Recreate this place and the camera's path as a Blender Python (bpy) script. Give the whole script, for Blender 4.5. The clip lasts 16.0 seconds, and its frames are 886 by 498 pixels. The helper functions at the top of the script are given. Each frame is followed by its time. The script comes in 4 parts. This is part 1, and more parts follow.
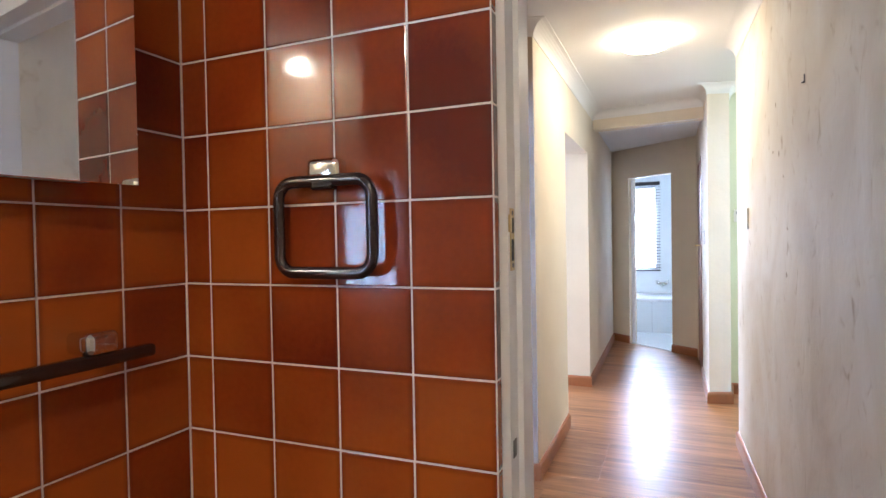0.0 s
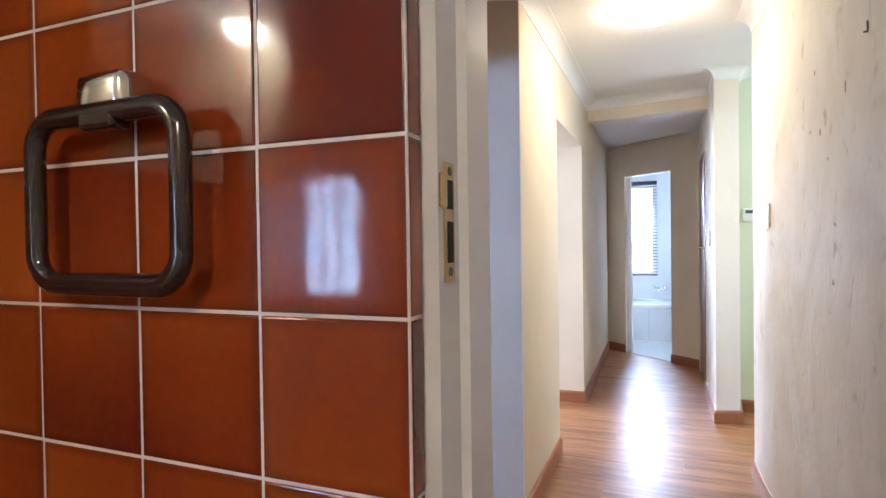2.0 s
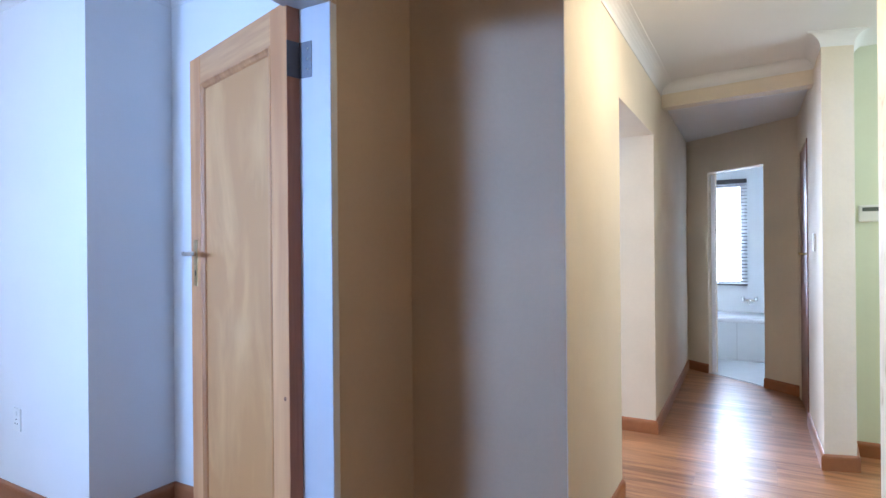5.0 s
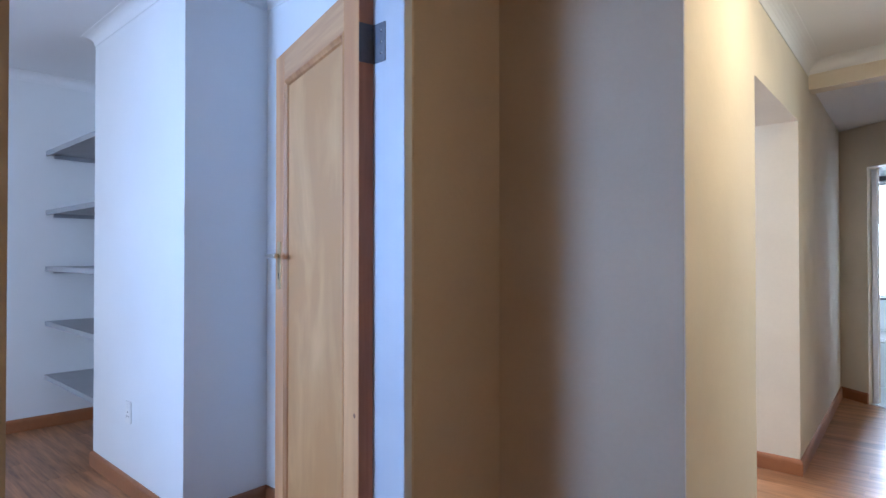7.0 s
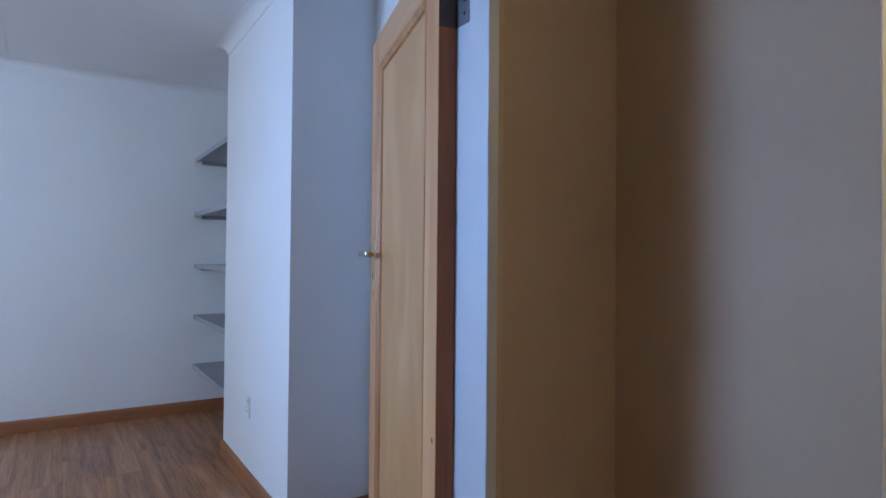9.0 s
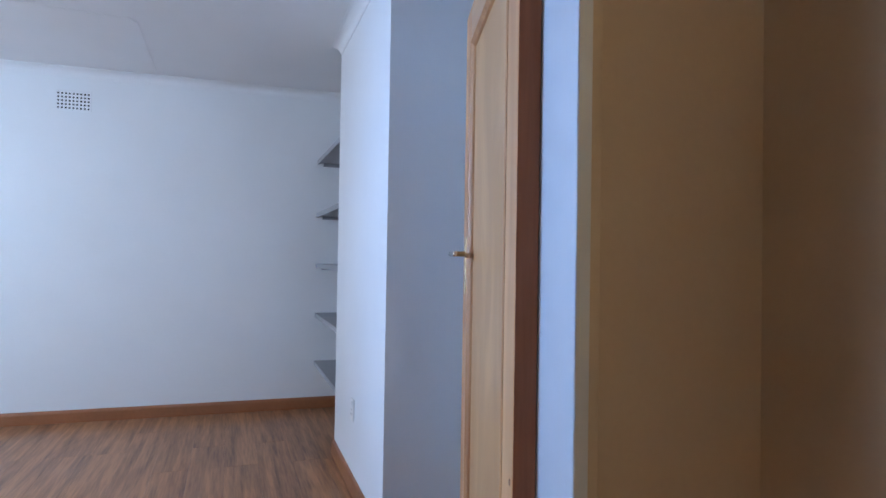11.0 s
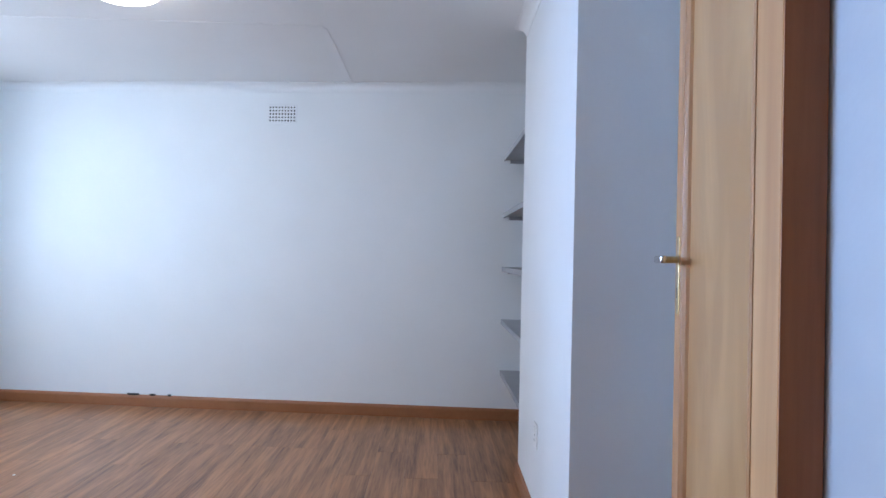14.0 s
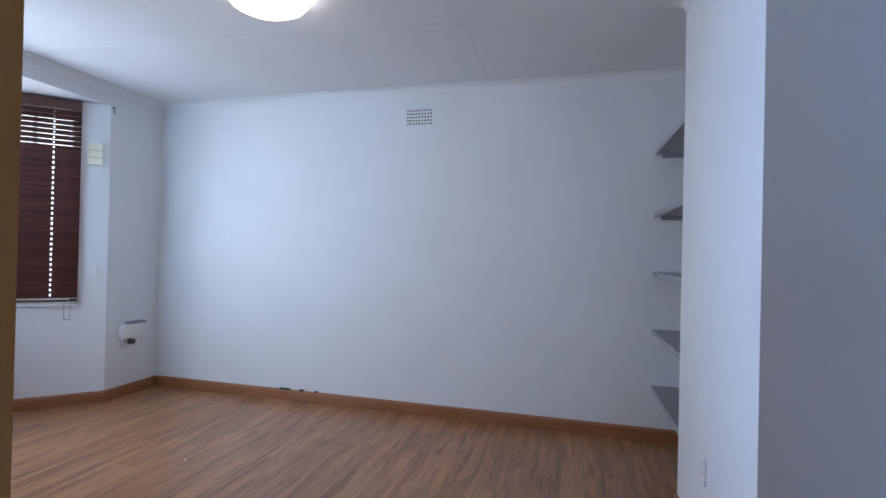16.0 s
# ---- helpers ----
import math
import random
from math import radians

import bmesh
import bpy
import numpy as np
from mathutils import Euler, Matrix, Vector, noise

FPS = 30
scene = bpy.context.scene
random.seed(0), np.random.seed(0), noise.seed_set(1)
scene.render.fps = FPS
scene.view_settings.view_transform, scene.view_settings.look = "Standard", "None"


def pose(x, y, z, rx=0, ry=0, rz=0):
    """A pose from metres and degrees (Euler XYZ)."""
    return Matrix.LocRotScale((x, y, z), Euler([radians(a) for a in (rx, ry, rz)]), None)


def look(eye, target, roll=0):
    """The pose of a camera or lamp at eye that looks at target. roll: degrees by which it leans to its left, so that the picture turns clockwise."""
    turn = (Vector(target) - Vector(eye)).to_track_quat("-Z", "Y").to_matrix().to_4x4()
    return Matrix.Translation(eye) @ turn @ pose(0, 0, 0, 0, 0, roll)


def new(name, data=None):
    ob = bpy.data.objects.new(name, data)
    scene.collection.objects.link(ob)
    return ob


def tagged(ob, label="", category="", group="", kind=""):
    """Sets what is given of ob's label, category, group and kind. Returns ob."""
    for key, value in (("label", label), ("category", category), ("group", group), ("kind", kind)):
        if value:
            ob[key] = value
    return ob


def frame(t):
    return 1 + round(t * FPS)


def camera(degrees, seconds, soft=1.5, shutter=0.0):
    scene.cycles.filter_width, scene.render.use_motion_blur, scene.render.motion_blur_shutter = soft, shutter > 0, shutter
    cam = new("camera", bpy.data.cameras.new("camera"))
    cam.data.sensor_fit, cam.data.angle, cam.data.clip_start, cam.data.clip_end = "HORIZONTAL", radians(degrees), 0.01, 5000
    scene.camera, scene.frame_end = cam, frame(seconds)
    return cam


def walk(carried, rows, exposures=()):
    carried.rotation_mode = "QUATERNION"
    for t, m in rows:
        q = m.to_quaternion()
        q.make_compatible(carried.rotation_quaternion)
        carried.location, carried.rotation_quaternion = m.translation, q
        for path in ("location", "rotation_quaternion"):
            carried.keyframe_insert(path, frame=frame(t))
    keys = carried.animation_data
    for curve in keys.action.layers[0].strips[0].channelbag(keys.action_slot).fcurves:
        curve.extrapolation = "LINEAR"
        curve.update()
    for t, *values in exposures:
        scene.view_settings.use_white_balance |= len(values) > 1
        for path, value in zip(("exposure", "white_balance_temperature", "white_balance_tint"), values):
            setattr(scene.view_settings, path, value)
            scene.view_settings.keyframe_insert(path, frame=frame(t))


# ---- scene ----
cam = camera(77.0, 16.0)
PATH = [
    (0, (0.191, -0.016, 1.325), (-0.575, 1.831, 1.288), -1.0),
    (0.5, (0.178, 0.121, 1.32), (-0.58, 1.972, 1.287), -1.0),
    (1, (0.168, 0.229, 1.32), (-0.584, 2.082, 1.288), -0.9),
    (1.5, (0.143, 0.329, 1.313), (-0.603, 2.185, 1.284), -0.8),
    (2, (0.114, 0.449, 1.304), (-0.628, 2.306, 1.278), -0.8),
    (2.5, (0.107, 0.562, 1.307), (-0.634, 2.42, 1.283), -0.7),
    (3, (0.114, 0.673, 1.315), (-0.636, 2.527, 1.292), -0.7),
    (5.5, (0.106, 0.993, 1.273), (-0.951, 2.69, 1.281), -0.4),
    (6, (0.08, 1.037, 1.272), (-1.051, 2.686, 1.287), -0.3),
    (6.5, (0.072, 1.109, 1.276), (-1.142, 2.699, 1.292), -0.2),
    (7, (0.051, 1.195, 1.272), (-1.258, 2.708, 1.293), -0.0),
    (7.5, (0.036, 1.27, 1.256), (-1.367, 2.694, 1.283), 0.1),
    (8, (0.005, 1.346, 1.252), (-1.488, 2.677, 1.28), 0.3),
    (8.5, (-0.021, 1.43, 1.24), (-1.596, 2.662, 1.276), 0.5),
    (9, (-0.049, 1.485, 1.26), (-1.694, 2.622, 1.289), 0.5),
    (11.5, (-0.273, 1.767, 1.256), (-2.179, 2.372, 1.283), 1.1),
    (12, (-0.357, 1.799, 1.269), (-2.295, 2.294, 1.291), 1.2),
    (12.5, (-0.417, 1.821, 1.261), (-2.38, 2.203, 1.286), 1.2),
    (13, (-0.462, 1.833, 1.262), (-2.443, 2.108, 1.287), 1.3),
    (13.5, (-0.516, 1.856, 1.263), (-2.51, 2.01, 1.288), 1.3),
    (14, (-0.558, 1.859, 1.266), (-2.558, 1.89, 1.289), 1.3),
    (14.5, (-0.609, 1.865, 1.268), (-2.607, 1.77, 1.291), 1.3),
    (15, (-0.634, 1.852, 1.269), (-2.621, 1.631, 1.29), 1.3),
    (15.5, (-0.665, 1.814, 1.264), (-2.636, 1.476, 1.284), 1.2),
    (16, (-0.722, 1.794, 1.288), (-2.674, 1.359, 1.301), 1.3),
]
walk(cam, [(t, look(eye, target, roll)) for t, eye, target, roll in PATH],
     [(0, 0.60, 5300, 15), (3, 0.55, 5250, 15), (5.5, 0.12, 5350, 14), (7, 0.0, 5400, 14), (9, -0.50, 5550, 13), (11.5, -0.15, 5850, 13),
      (12.5, -0.08, 6050, 13), (14.5, -0.12, 6150, 14), (16, -0.62, 6100, 15)])

# ---- world and light ----
world = bpy.data.worlds.new("sky")
scene.world = world
world.use_nodes = True
wn = world.node_tree.nodes
sky = wn.new("ShaderNodeTexSky")
sky.sky_type = "NISHITA"
sky.sun_disc = False
sky.sun_elevation, sky.sun_rotation = radians(47.5), radians(297)
world.node_tree.links.new(sky.outputs[0], wn["Background"].inputs[0])
wn["Background"].inputs[1].default_value = 0.1

sun = new("sun", bpy.data.lights.new("sun", "SUN"))
sun.data.energy, sun.data.angle, sun.data.color = 3.0, radians(0.5), (1.0, 0.95, 0.88)
sun.matrix_world = look((0, 0, 12), (6, -3, 4.6))


def window_light(name, eye, target, w, h, watts, colour=(0.64, 0.84, 1.0), spread=180):
    """An area lamp: skylight in a window's opening, and the fill in the passage."""
    lamp = new(name, bpy.data.lights.new(name, "AREA"))
    lamp.data.shape, lamp.data.size, lamp.data.size_y = "RECTANGLE", w, h
    lamp.data.energy, lamp.data.color = watts, colour
    lamp.data.spread = radians(spread)
    lamp.matrix_world = look(eye, target)
    return lamp


window_light("bay_window_light", (-3.20, -2.53, 1.62), (-3.20, 0.0, 1.62), 1.40, 1.30, 46, (0.70, 0.84, 1.0), 150)
window_light("bay_window_pane_light", (-3.23, -2.50, 1.80), (-0.60, 2.90, 1.40), 0.90, 0.45, 30, (0.34, 0.58, 1.0), 60)
window_light("bay_side_window_light", (-2.13, -2.22, 1.60), (-5.0, -0.9, 1.75), 0.46, 0.70, 11, (0.46, 0.73, 1.0), 90)
window_light("bathroom_window_light", (-0.37, 8.80, 1.42), (-0.2, 6.0, 0.7), 0.55, 1.20, 110, (0.80, 0.90, 1.0))
window_light("side_room_window_light", (-3.3, 4.6, 1.6), (0.0, 4.6, 1.0), 1.6, 1.3, 60, (0.88, 0.94, 1.0))
window_light("wc_small_window_light", (-1.61, -1.47, 1.34), (-1.2, 0.6, 1.3), 0.36, 0.66, 9.0)
# fill lamp added before the passage's blank wall, which has no window
window_light("passage_fill_light", (2.25, 4.5, 1.5), (0.5, 4.5, 1.0), 0.9, 1.6, 24, (0.97, 1.0, 0.88))

# ---- materials ----
MATS = {}


def mat(name, col, rough=0.5, metal=0.0, var=0.0, vscale=3.0, bump=0.0, bscale=80.0, spec=0.5, coat=0.0, grain=0.0, gscale=60.0):
    """Painted or plain surface with variation at two scales and fine relief."""
    if name in MATS:
        return MATS[name]
    m = bpy.data.materials.new(name)
    MATS[name] = m
    m.use_nodes = True
    nt = m.node_tree
    p = nt.nodes["Principled BSDF"]
    p.inputs["Roughness"].default_value = rough
    p.inputs["Metallic"].default_value = metal
    p.inputs["Specular IOR Level"].default_value = spec
    p.inputs["Coat Weight"].default_value = coat
    p.inputs["Base Color"].default_value = (*col, 1)
    tc = nt.nodes.new("ShaderNodeTexCoord")
    if var or grain:
        n1, n2 = nt.nodes.new("ShaderNodeTexNoise"), nt.nodes.new("ShaderNodeTexNoise")
        n1.inputs["Scale"].default_value, n1.inputs["Detail"].default_value = vscale, 5
        n2.inputs["Scale"].default_value, n2.inputs["Detail"].default_value = gscale, 3
        mix = nt.nodes.new("ShaderNodeMix")
        mix.data_type = "RGBA"
        mix.inputs[6].default_value = (*[max(0, c * (1 - var)) for c in col], 1)
        mix.inputs[7].default_value = (*[min(1, c * (1 + var)) for c in col], 1)
        add = nt.nodes.new("ShaderNodeMath")
        add.operation = "MULTIPLY_ADD"
        add.inputs[1].default_value = grain
        nt.links.new(tc.outputs["Object"], n1.inputs["Vector"])
        nt.links.new(tc.outputs["Object"], n2.inputs["Vector"])
        nt.links.new(n2.outputs[0], add.inputs[0])
        nt.links.new(n1.outputs[0], add.inputs[2])
        nt.links.new(add.outputs[0], mix.inputs[0])
        nt.links.new(mix.outputs[2], p.inputs["Base Color"])
    if bump:
        nb = nt.nodes.new("ShaderNodeTexNoise")
        nb.inputs["Scale"].default_value, nb.inputs["Detail"].default_value = bscale, 4
        bn = nt.nodes.new("ShaderNodeBump")
        bn.inputs["Strength"].default_value, bn.inputs["Distance"].default_value = bump, 0.004
        nt.links.new(tc.outputs["Object"], nb.inputs["Vector"])
        nt.links.new(nb.outputs[0], bn.inputs["Height"])
        nt.links.new(bn.outputs[0], p.inputs["Normal"])
    return m


def wood(name, dark, light, axis="Z", rough=0.4, scale=14.0, stretch=0.05, coat=0.0, streak=0.5, tone=0.12):
    """Timber with long grain along one axis; each piece has its own cut and tone."""
    if name in MATS:
        return MATS[name]
    m = bpy.data.materials.new(name)
    MATS[name] = m
    m.use_nodes = True
    nt = m.node_tree
    p = nt.nodes["Principled BSDF"]
    p.inputs["Roughness"].default_value = rough
    p.inputs["Coat Weight"].default_value = coat
    p.inputs["Coat Roughness"].default_value = 0.2
    tc, info = nt.nodes.new("ShaderNodeTexCoord"), nt.nodes.new("ShaderNodeObjectInfo")
    mp = nt.nodes.new("ShaderNodeMapping")
    mp.inputs["Scale"].default_value = {"X": (stretch, 1, 1), "Y": (1, stretch, 1), "Z": (1, 1, stretch)}[axis]
    off = nt.nodes.new("ShaderNodeVectorMath")
    off.operation = "MULTIPLY_ADD"
    off.inputs[1].default_value = (1, 1, 1)
    comb = nt.nodes.new("ShaderNodeCombineXYZ")
    mul = nt.nodes.new("ShaderNodeMath")
    mul.operation = "MULTIPLY"
    mul.inputs[1].default_value = 37.0
    nt.links.new(info.outputs["Random"], mul.inputs[0])
    for k in range(3):
        nt.links.new(mul.outputs[0], comb.inputs[k])
    nt.links.new(tc.outputs["Object"], mp.inputs["Vector"])
    nt.links.new(mp.outputs[0], off.inputs[0])
    nt.links.new(comb.outputs[0], off.inputs[2])
    n1, n2 = nt.nodes.new("ShaderNodeTexNoise"), nt.nodes.new("ShaderNodeTexNoise")
    n1.inputs["Scale"].default_value, n1.inputs["Detail"].default_value, n1.inputs["Distortion"].default_value = scale, 6, 0.8
    n2.inputs["Scale"].default_value, n2.inputs["Detail"].default_value = scale * 6, 4
    nt.links.new(off.outputs[0], n1.inputs["Vector"])
    nt.links.new(off.outputs[0], n2.inputs["Vector"])
    a = nt.nodes.new("ShaderNodeMath")
    a.operation = "MULTIPLY_ADD"
    a.inputs[1].default_value = streak
    nt.links.new(n2.outputs[0], a.inputs[0])
    nt.links.new(n1.outputs[0], a.inputs[2])
    b = nt.nodes.new("ShaderNodeMath")
    b.operation = "MULTIPLY_ADD"
    b.inputs[1].default_value = tone
    nt.links.new(info.outputs["Random"], b.inputs[0])
    nt.links.new(a.outputs[0], b.inputs[2])
    r = nt.nodes.new("ShaderNodeValToRGB")
    r.color_ramp.elements[0].position, r.color_ramp.elements[1].position = 0.52, 1.02
    r.color_ramp.elements[0].color, r.color_ramp.elements[1].color = (*dark, 1), (*light, 1)
    nt.links.new(b.outputs[0], r.inputs[0])
    nt.links.new(r.outputs[0], p.inputs["Base Color"])
    bn = nt.nodes.new("ShaderNodeBump")
    bn.inputs["Strength"].default_value, bn.inputs["Distance"].default_value = 0.12, 0.001
    nt.links.new(n2.outputs[0], bn.inputs["Height"])
    nt.links.new(bn.outputs[0], p.inputs["Normal"])
    return m


def glow(name, col, strength):
    if name not in MATS:
        m = bpy.data.materials.new(name)
        MATS[name] = m
        m.use_nodes = True
        p = m.node_tree.nodes["Principled BSDF"]
        p.inputs["Base Color"].default_value = (0.8, 0.8, 0.78, 1)
        p.inputs["Emission Color"].default_value = (*col, 1)
        p.inputs["Emission Strength"].default_value = strength
    return MATS[name]


def glazed_tile():
    """Mottled orange-brown glaze, darker where it has run thin towards the tile's rim."""
    m = bpy.data.materials.new("glazed_tile")
    m.use_nodes = True
    nt = m.node_tree
    p = nt.nodes["Principled BSDF"]
    p.inputs["Roughness"].default_value = 0.07
    p.inputs["Specular IOR Level"].default_value = 0.6
    tc, info = nt.nodes.new("ShaderNodeTexCoord"), nt.nodes.new("ShaderNodeObjectInfo")
    off = nt.nodes.new("ShaderNodeVectorMath")
    off.operation = "ADD"
    sc = nt.nodes.new("ShaderNodeVectorMath")
    sc.operation = "SCALE"
    sc.inputs["Scale"].default_value = 1.0
    nt.links.new(info.outputs["Location"], sc.inputs[0])
    nt.links.new(tc.outputs["Object"], off.inputs[0])
    nt.links.new(sc.outputs[0], off.inputs[1])
    n1, n2 = nt.nodes.new("ShaderNodeTexNoise"), nt.nodes.new("ShaderNodeTexNoise")
    n1.inputs["Scale"].default_value, n1.inputs["Detail"].default_value = 3.0, 1
    n2.inputs["Scale"].default_value, n2.inputs["Detail"].default_value = 90.0, 3
    for n in (n1, n2):
        nt.links.new(off.outputs[0], n.inputs["Vector"])
    a = nt.nodes.new("ShaderNodeMath")
    a.operation = "MULTIPLY_ADD"
    a.inputs[1].default_value = 0.10
    nt.links.new(n2.outputs[0], a.inputs[0])
    nt.links.new(n1.outputs[0], a.inputs[2])
    b = nt.nodes.new("ShaderNodeMath")
    b.operation = "MULTIPLY_ADD"
    b.inputs[1].default_value = 0.34
    nt.links.new(info.outputs["Random"], b.inputs[0])
    nt.links.new(a.outputs[0], b.inputs[2])
    r = nt.nodes.new("ShaderNodeValToRGB")
    e = r.color_ramp.elements
    e[0].position, e[0].color = 0.36, (0.120, 0.013, 0.006, 1)
    e[1].position, e[1].color = 0.92, (0.390, 0.090, 0.010, 1)
    mid = r.color_ramp.elements.new(0.62)
    mid.color = (0.260, 0.042, 0.007, 1)
    nt.links.new(b.outputs[0], r.inputs[0])
    # the glaze runs thin and dark at the rim
    sep, ax, az, big = (nt.nodes.new(k) for k in ("ShaderNodeSeparateXYZ", "ShaderNodeMath", "ShaderNodeMath", "ShaderNodeMath"))
    ax.operation = az.operation = "ABSOLUTE"
    big.operation = "MAXIMUM"
    nt.links.new(tc.outputs["Object"], sep.inputs[0])
    nt.links.new(sep.outputs[0], ax.inputs[0])
    nt.links.new(sep.outputs[2], az.inputs[0])
    nt.links.new(ax.outputs[0], big.inputs[0])
    nt.links.new(az.outputs[0], big.inputs[1])
    rim = nt.nodes.new("ShaderNodeMapRange")
    rim.inputs["From Min"].default_value, rim.inputs["From Max"].default_value = 0.064, 0.0765
    rim.inputs["To Min"].default_value, rim.inputs["To Max"].default_value = 0.0, 0.5
    nt.links.new(big.outputs[0], rim.inputs[0])
    dark = nt.nodes.new("ShaderNodeMix")
    dark.data_type = "RGBA"
    dark.inputs[7].default_value = (0.075, 0.008, 0.005, 1)
    nt.links.new(rim.outputs[0], dark.inputs[0])
    nt.links.new(r.outputs[0], dark.inputs[6])
    nt.links.new(dark.outputs[2], p.inputs["Base Color"])
    nb = nt.nodes.new("ShaderNodeTexNoise")
    nb.inputs["Scale"].default_value = 16.0
    nt.links.new(off.outputs[0], nb.inputs["Vector"])
    bn = nt.nodes.new("ShaderNodeBump")
    bn.inputs["Strength"].default_value, bn.inputs["Distance"].default_value = 0.10, 0.004
    nt.links.new(nb.outputs[0], bn.inputs["Height"])
    nt.links.new(bn.outputs[0], p.inputs["Normal"])
    return m


# tan plaster, darker than cream partly because the recess's shade is in its colour
SHADED_TAN = mat("shaded_tan_plaster", (0.46, 0.355, 0.245), 0.75, var=0.10, vscale=2.5, bump=0.5, bscale=14, grain=0.3)
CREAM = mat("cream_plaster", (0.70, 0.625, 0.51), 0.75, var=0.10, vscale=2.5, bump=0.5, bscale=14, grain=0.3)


def trowelled():
    """Old plaster with upright trowel smears, sparse brown patches and short scrapes."""
    m = mat("trowelled_plaster", (0.74, 0.68, 0.58), 0.7)
    nt = m.node_tree
    p = nt.nodes["Principled BSDF"]
    tc = nt.nodes.new("ShaderNodeTexCoord")

    def noise(sx, sz, scale, detail, distortion):
        mp, n = nt.nodes.new("ShaderNodeMapping"), nt.nodes.new("ShaderNodeTexNoise")
        mp.inputs["Scale"].default_value = (1, sx, sz)
        n.inputs["Scale"].default_value, n.inputs["Detail"].default_value, n.inputs["Distortion"].default_value = scale, detail, distortion
        nt.links.new(tc.outputs["Object"], mp.inputs["Vector"])
        nt.links.new(mp.outputs[0], n.inputs["Vector"])
        return n

    def ramp(n, stops):
        r = nt.nodes.new("ShaderNodeValToRGB")
        e = r.color_ramp.elements
        e[0].position, e[0].color = stops[0][0], (*stops[0][1], 1)
        e[1].position, e[1].color = stops[-1][0], (*stops[-1][1], 1)
        for at, col in stops[1:-1]:
            e.new(at).color = (*col, 1)
        nt.links.new(n.outputs[0], r.inputs[0])
        return r

    broad = noise(1.0, 0.75, 2.6, 5, 0.8)
    smear = noise(1.0, 0.62, 15.0, 3, 0.9)
    fine = noise(1.0, 0.6, 60.0, 3, 0.2)
    tone = ramp(broad, [(0.32, (0.66, 0.58, 0.47)), (0.50, (0.74, 0.675, 0.575)), (0.68, (0.79, 0.745, 0.665))])
    marks = ramp(smear, [(0.25, (0.70, 0.63, 0.54)), (0.33, (0.92, 0.90, 0.87)), (0.41, (1.0, 1.0, 1.0))])
    mix = nt.nodes.new("ShaderNodeMix")
    mix.data_type, mix.blend_type = "RGBA", "MULTIPLY"
    mix.inputs[0].default_value = 1.0
    nt.links.new(tone.outputs[0], mix.inputs[6])
    nt.links.new(marks.outputs[0], mix.inputs[7])
    nt.links.new(mix.outputs[2], p.inputs["Base Color"])
    last = None
    for n, strength, distance in ((broad, 0.5, 0.014), (smear, 0.35, 0.005), (fine, 0.3, 0.002)):
        b = nt.nodes.new("ShaderNodeBump")
        b.inputs["Strength"].default_value, b.inputs["Distance"].default_value = strength, distance
        nt.links.new(n.outputs[0], b.inputs["Height"])
        if last:
            nt.links.new(last.outputs[0], b.inputs["Normal"])
        last = b
    nt.links.new(last.outputs[0], p.inputs["Normal"])
    return m


ROUGH = trowelled()
WHITE = mat("white_wall_paint", (0.77, 0.775, 0.775), 0.55, var=0.05, vscale=2, bump=0.35, bscale=12, grain=0.2)
CEIL = mat("ceiling_paint", (0.78, 0.78, 0.78), 0.8, var=0.04, vscale=2, bump=0.2, bscale=30)
GREEN = mat("pale_green_paint", (0.70, 0.74, 0.58), 0.7, var=0.06, bump=0.4, bscale=14)
GROUT = mat("pale_grout", (0.78, 0.68, 0.62), 0.8, var=0.15, vscale=30, bump=0.4)
STEEL = mat("white_painted_steel", (0.83, 0.825, 0.86), 0.35, var=0.06, vscale=9, bump=0.1, bscale=60)
BRASS = mat("worn_brass", (0.55, 0.42, 0.22), 0.32, 1.0, var=0.25, vscale=40)
CHROME = mat("chrome", (0.75, 0.74, 0.72), 0.10, 1.0, var=0.05)
HINGE = mat("dull_steel", (0.14, 0.14, 0.15), 0.45, 1.0, var=0.2, vscale=60)
DARKPL = mat("dark_brown_plastic", (0.030, 0.016, 0.014), 0.18, var=0.2, vscale=20, coat=0.4)
PLASTIC = mat("white_plastic", (0.80, 0.80, 0.78), 0.35, var=0.03)
CREAMPL = mat("cream_plastic", (0.78, 0.74, 0.58), 0.4, var=0.04)
BLACK = mat("dark_opening", (0.015, 0.014, 0.013), 0.7, var=0.2)
GREY = mat("grey_painted_shelf", (0.33, 0.335, 0.355), 0.5, var=0.08, vscale=8, bump=0.15)
ENAMEL = mat("white_enamel", (0.82, 0.83, 0.84), 0.12, var=0.02)
WTILE = mat("white_tile", (0.74, 0.78, 0.80), 0.2, var=0.05, vscale=6)
BASEWOOD = mat("baseboard_wood", (0.27, 0.105, 0.042), 0.35, var=0.28, vscale=3.5, grain=0.5, gscale=35, bump=0.2, bscale=60)
LAMINATE = wood("laminate", (0.120, 0.042, 0.016), (0.47, 0.222, 0.096), "X", 0.34, 15, 0.07, 0.15, 0.60, 0.03)
PINE = wood("varnished_pine", (0.46, 0.210, 0.080), (0.70, 0.395, 0.18), "Z", 0.42, 6, 0.10, 0.1, 0.28, 0.05)
PANEL = wood("pale_pine_panel", (0.49, 0.255, 0.095), (0.73, 0.44, 0.20), "Z", 0.34, 5, 0.34, 0.3, 0.14, 0.05)
EDGEWOOD = wood("stained_door_edge", (0.30, 0.110, 0.050), (0.48, 0.200, 0.095), "Z", 0.4)
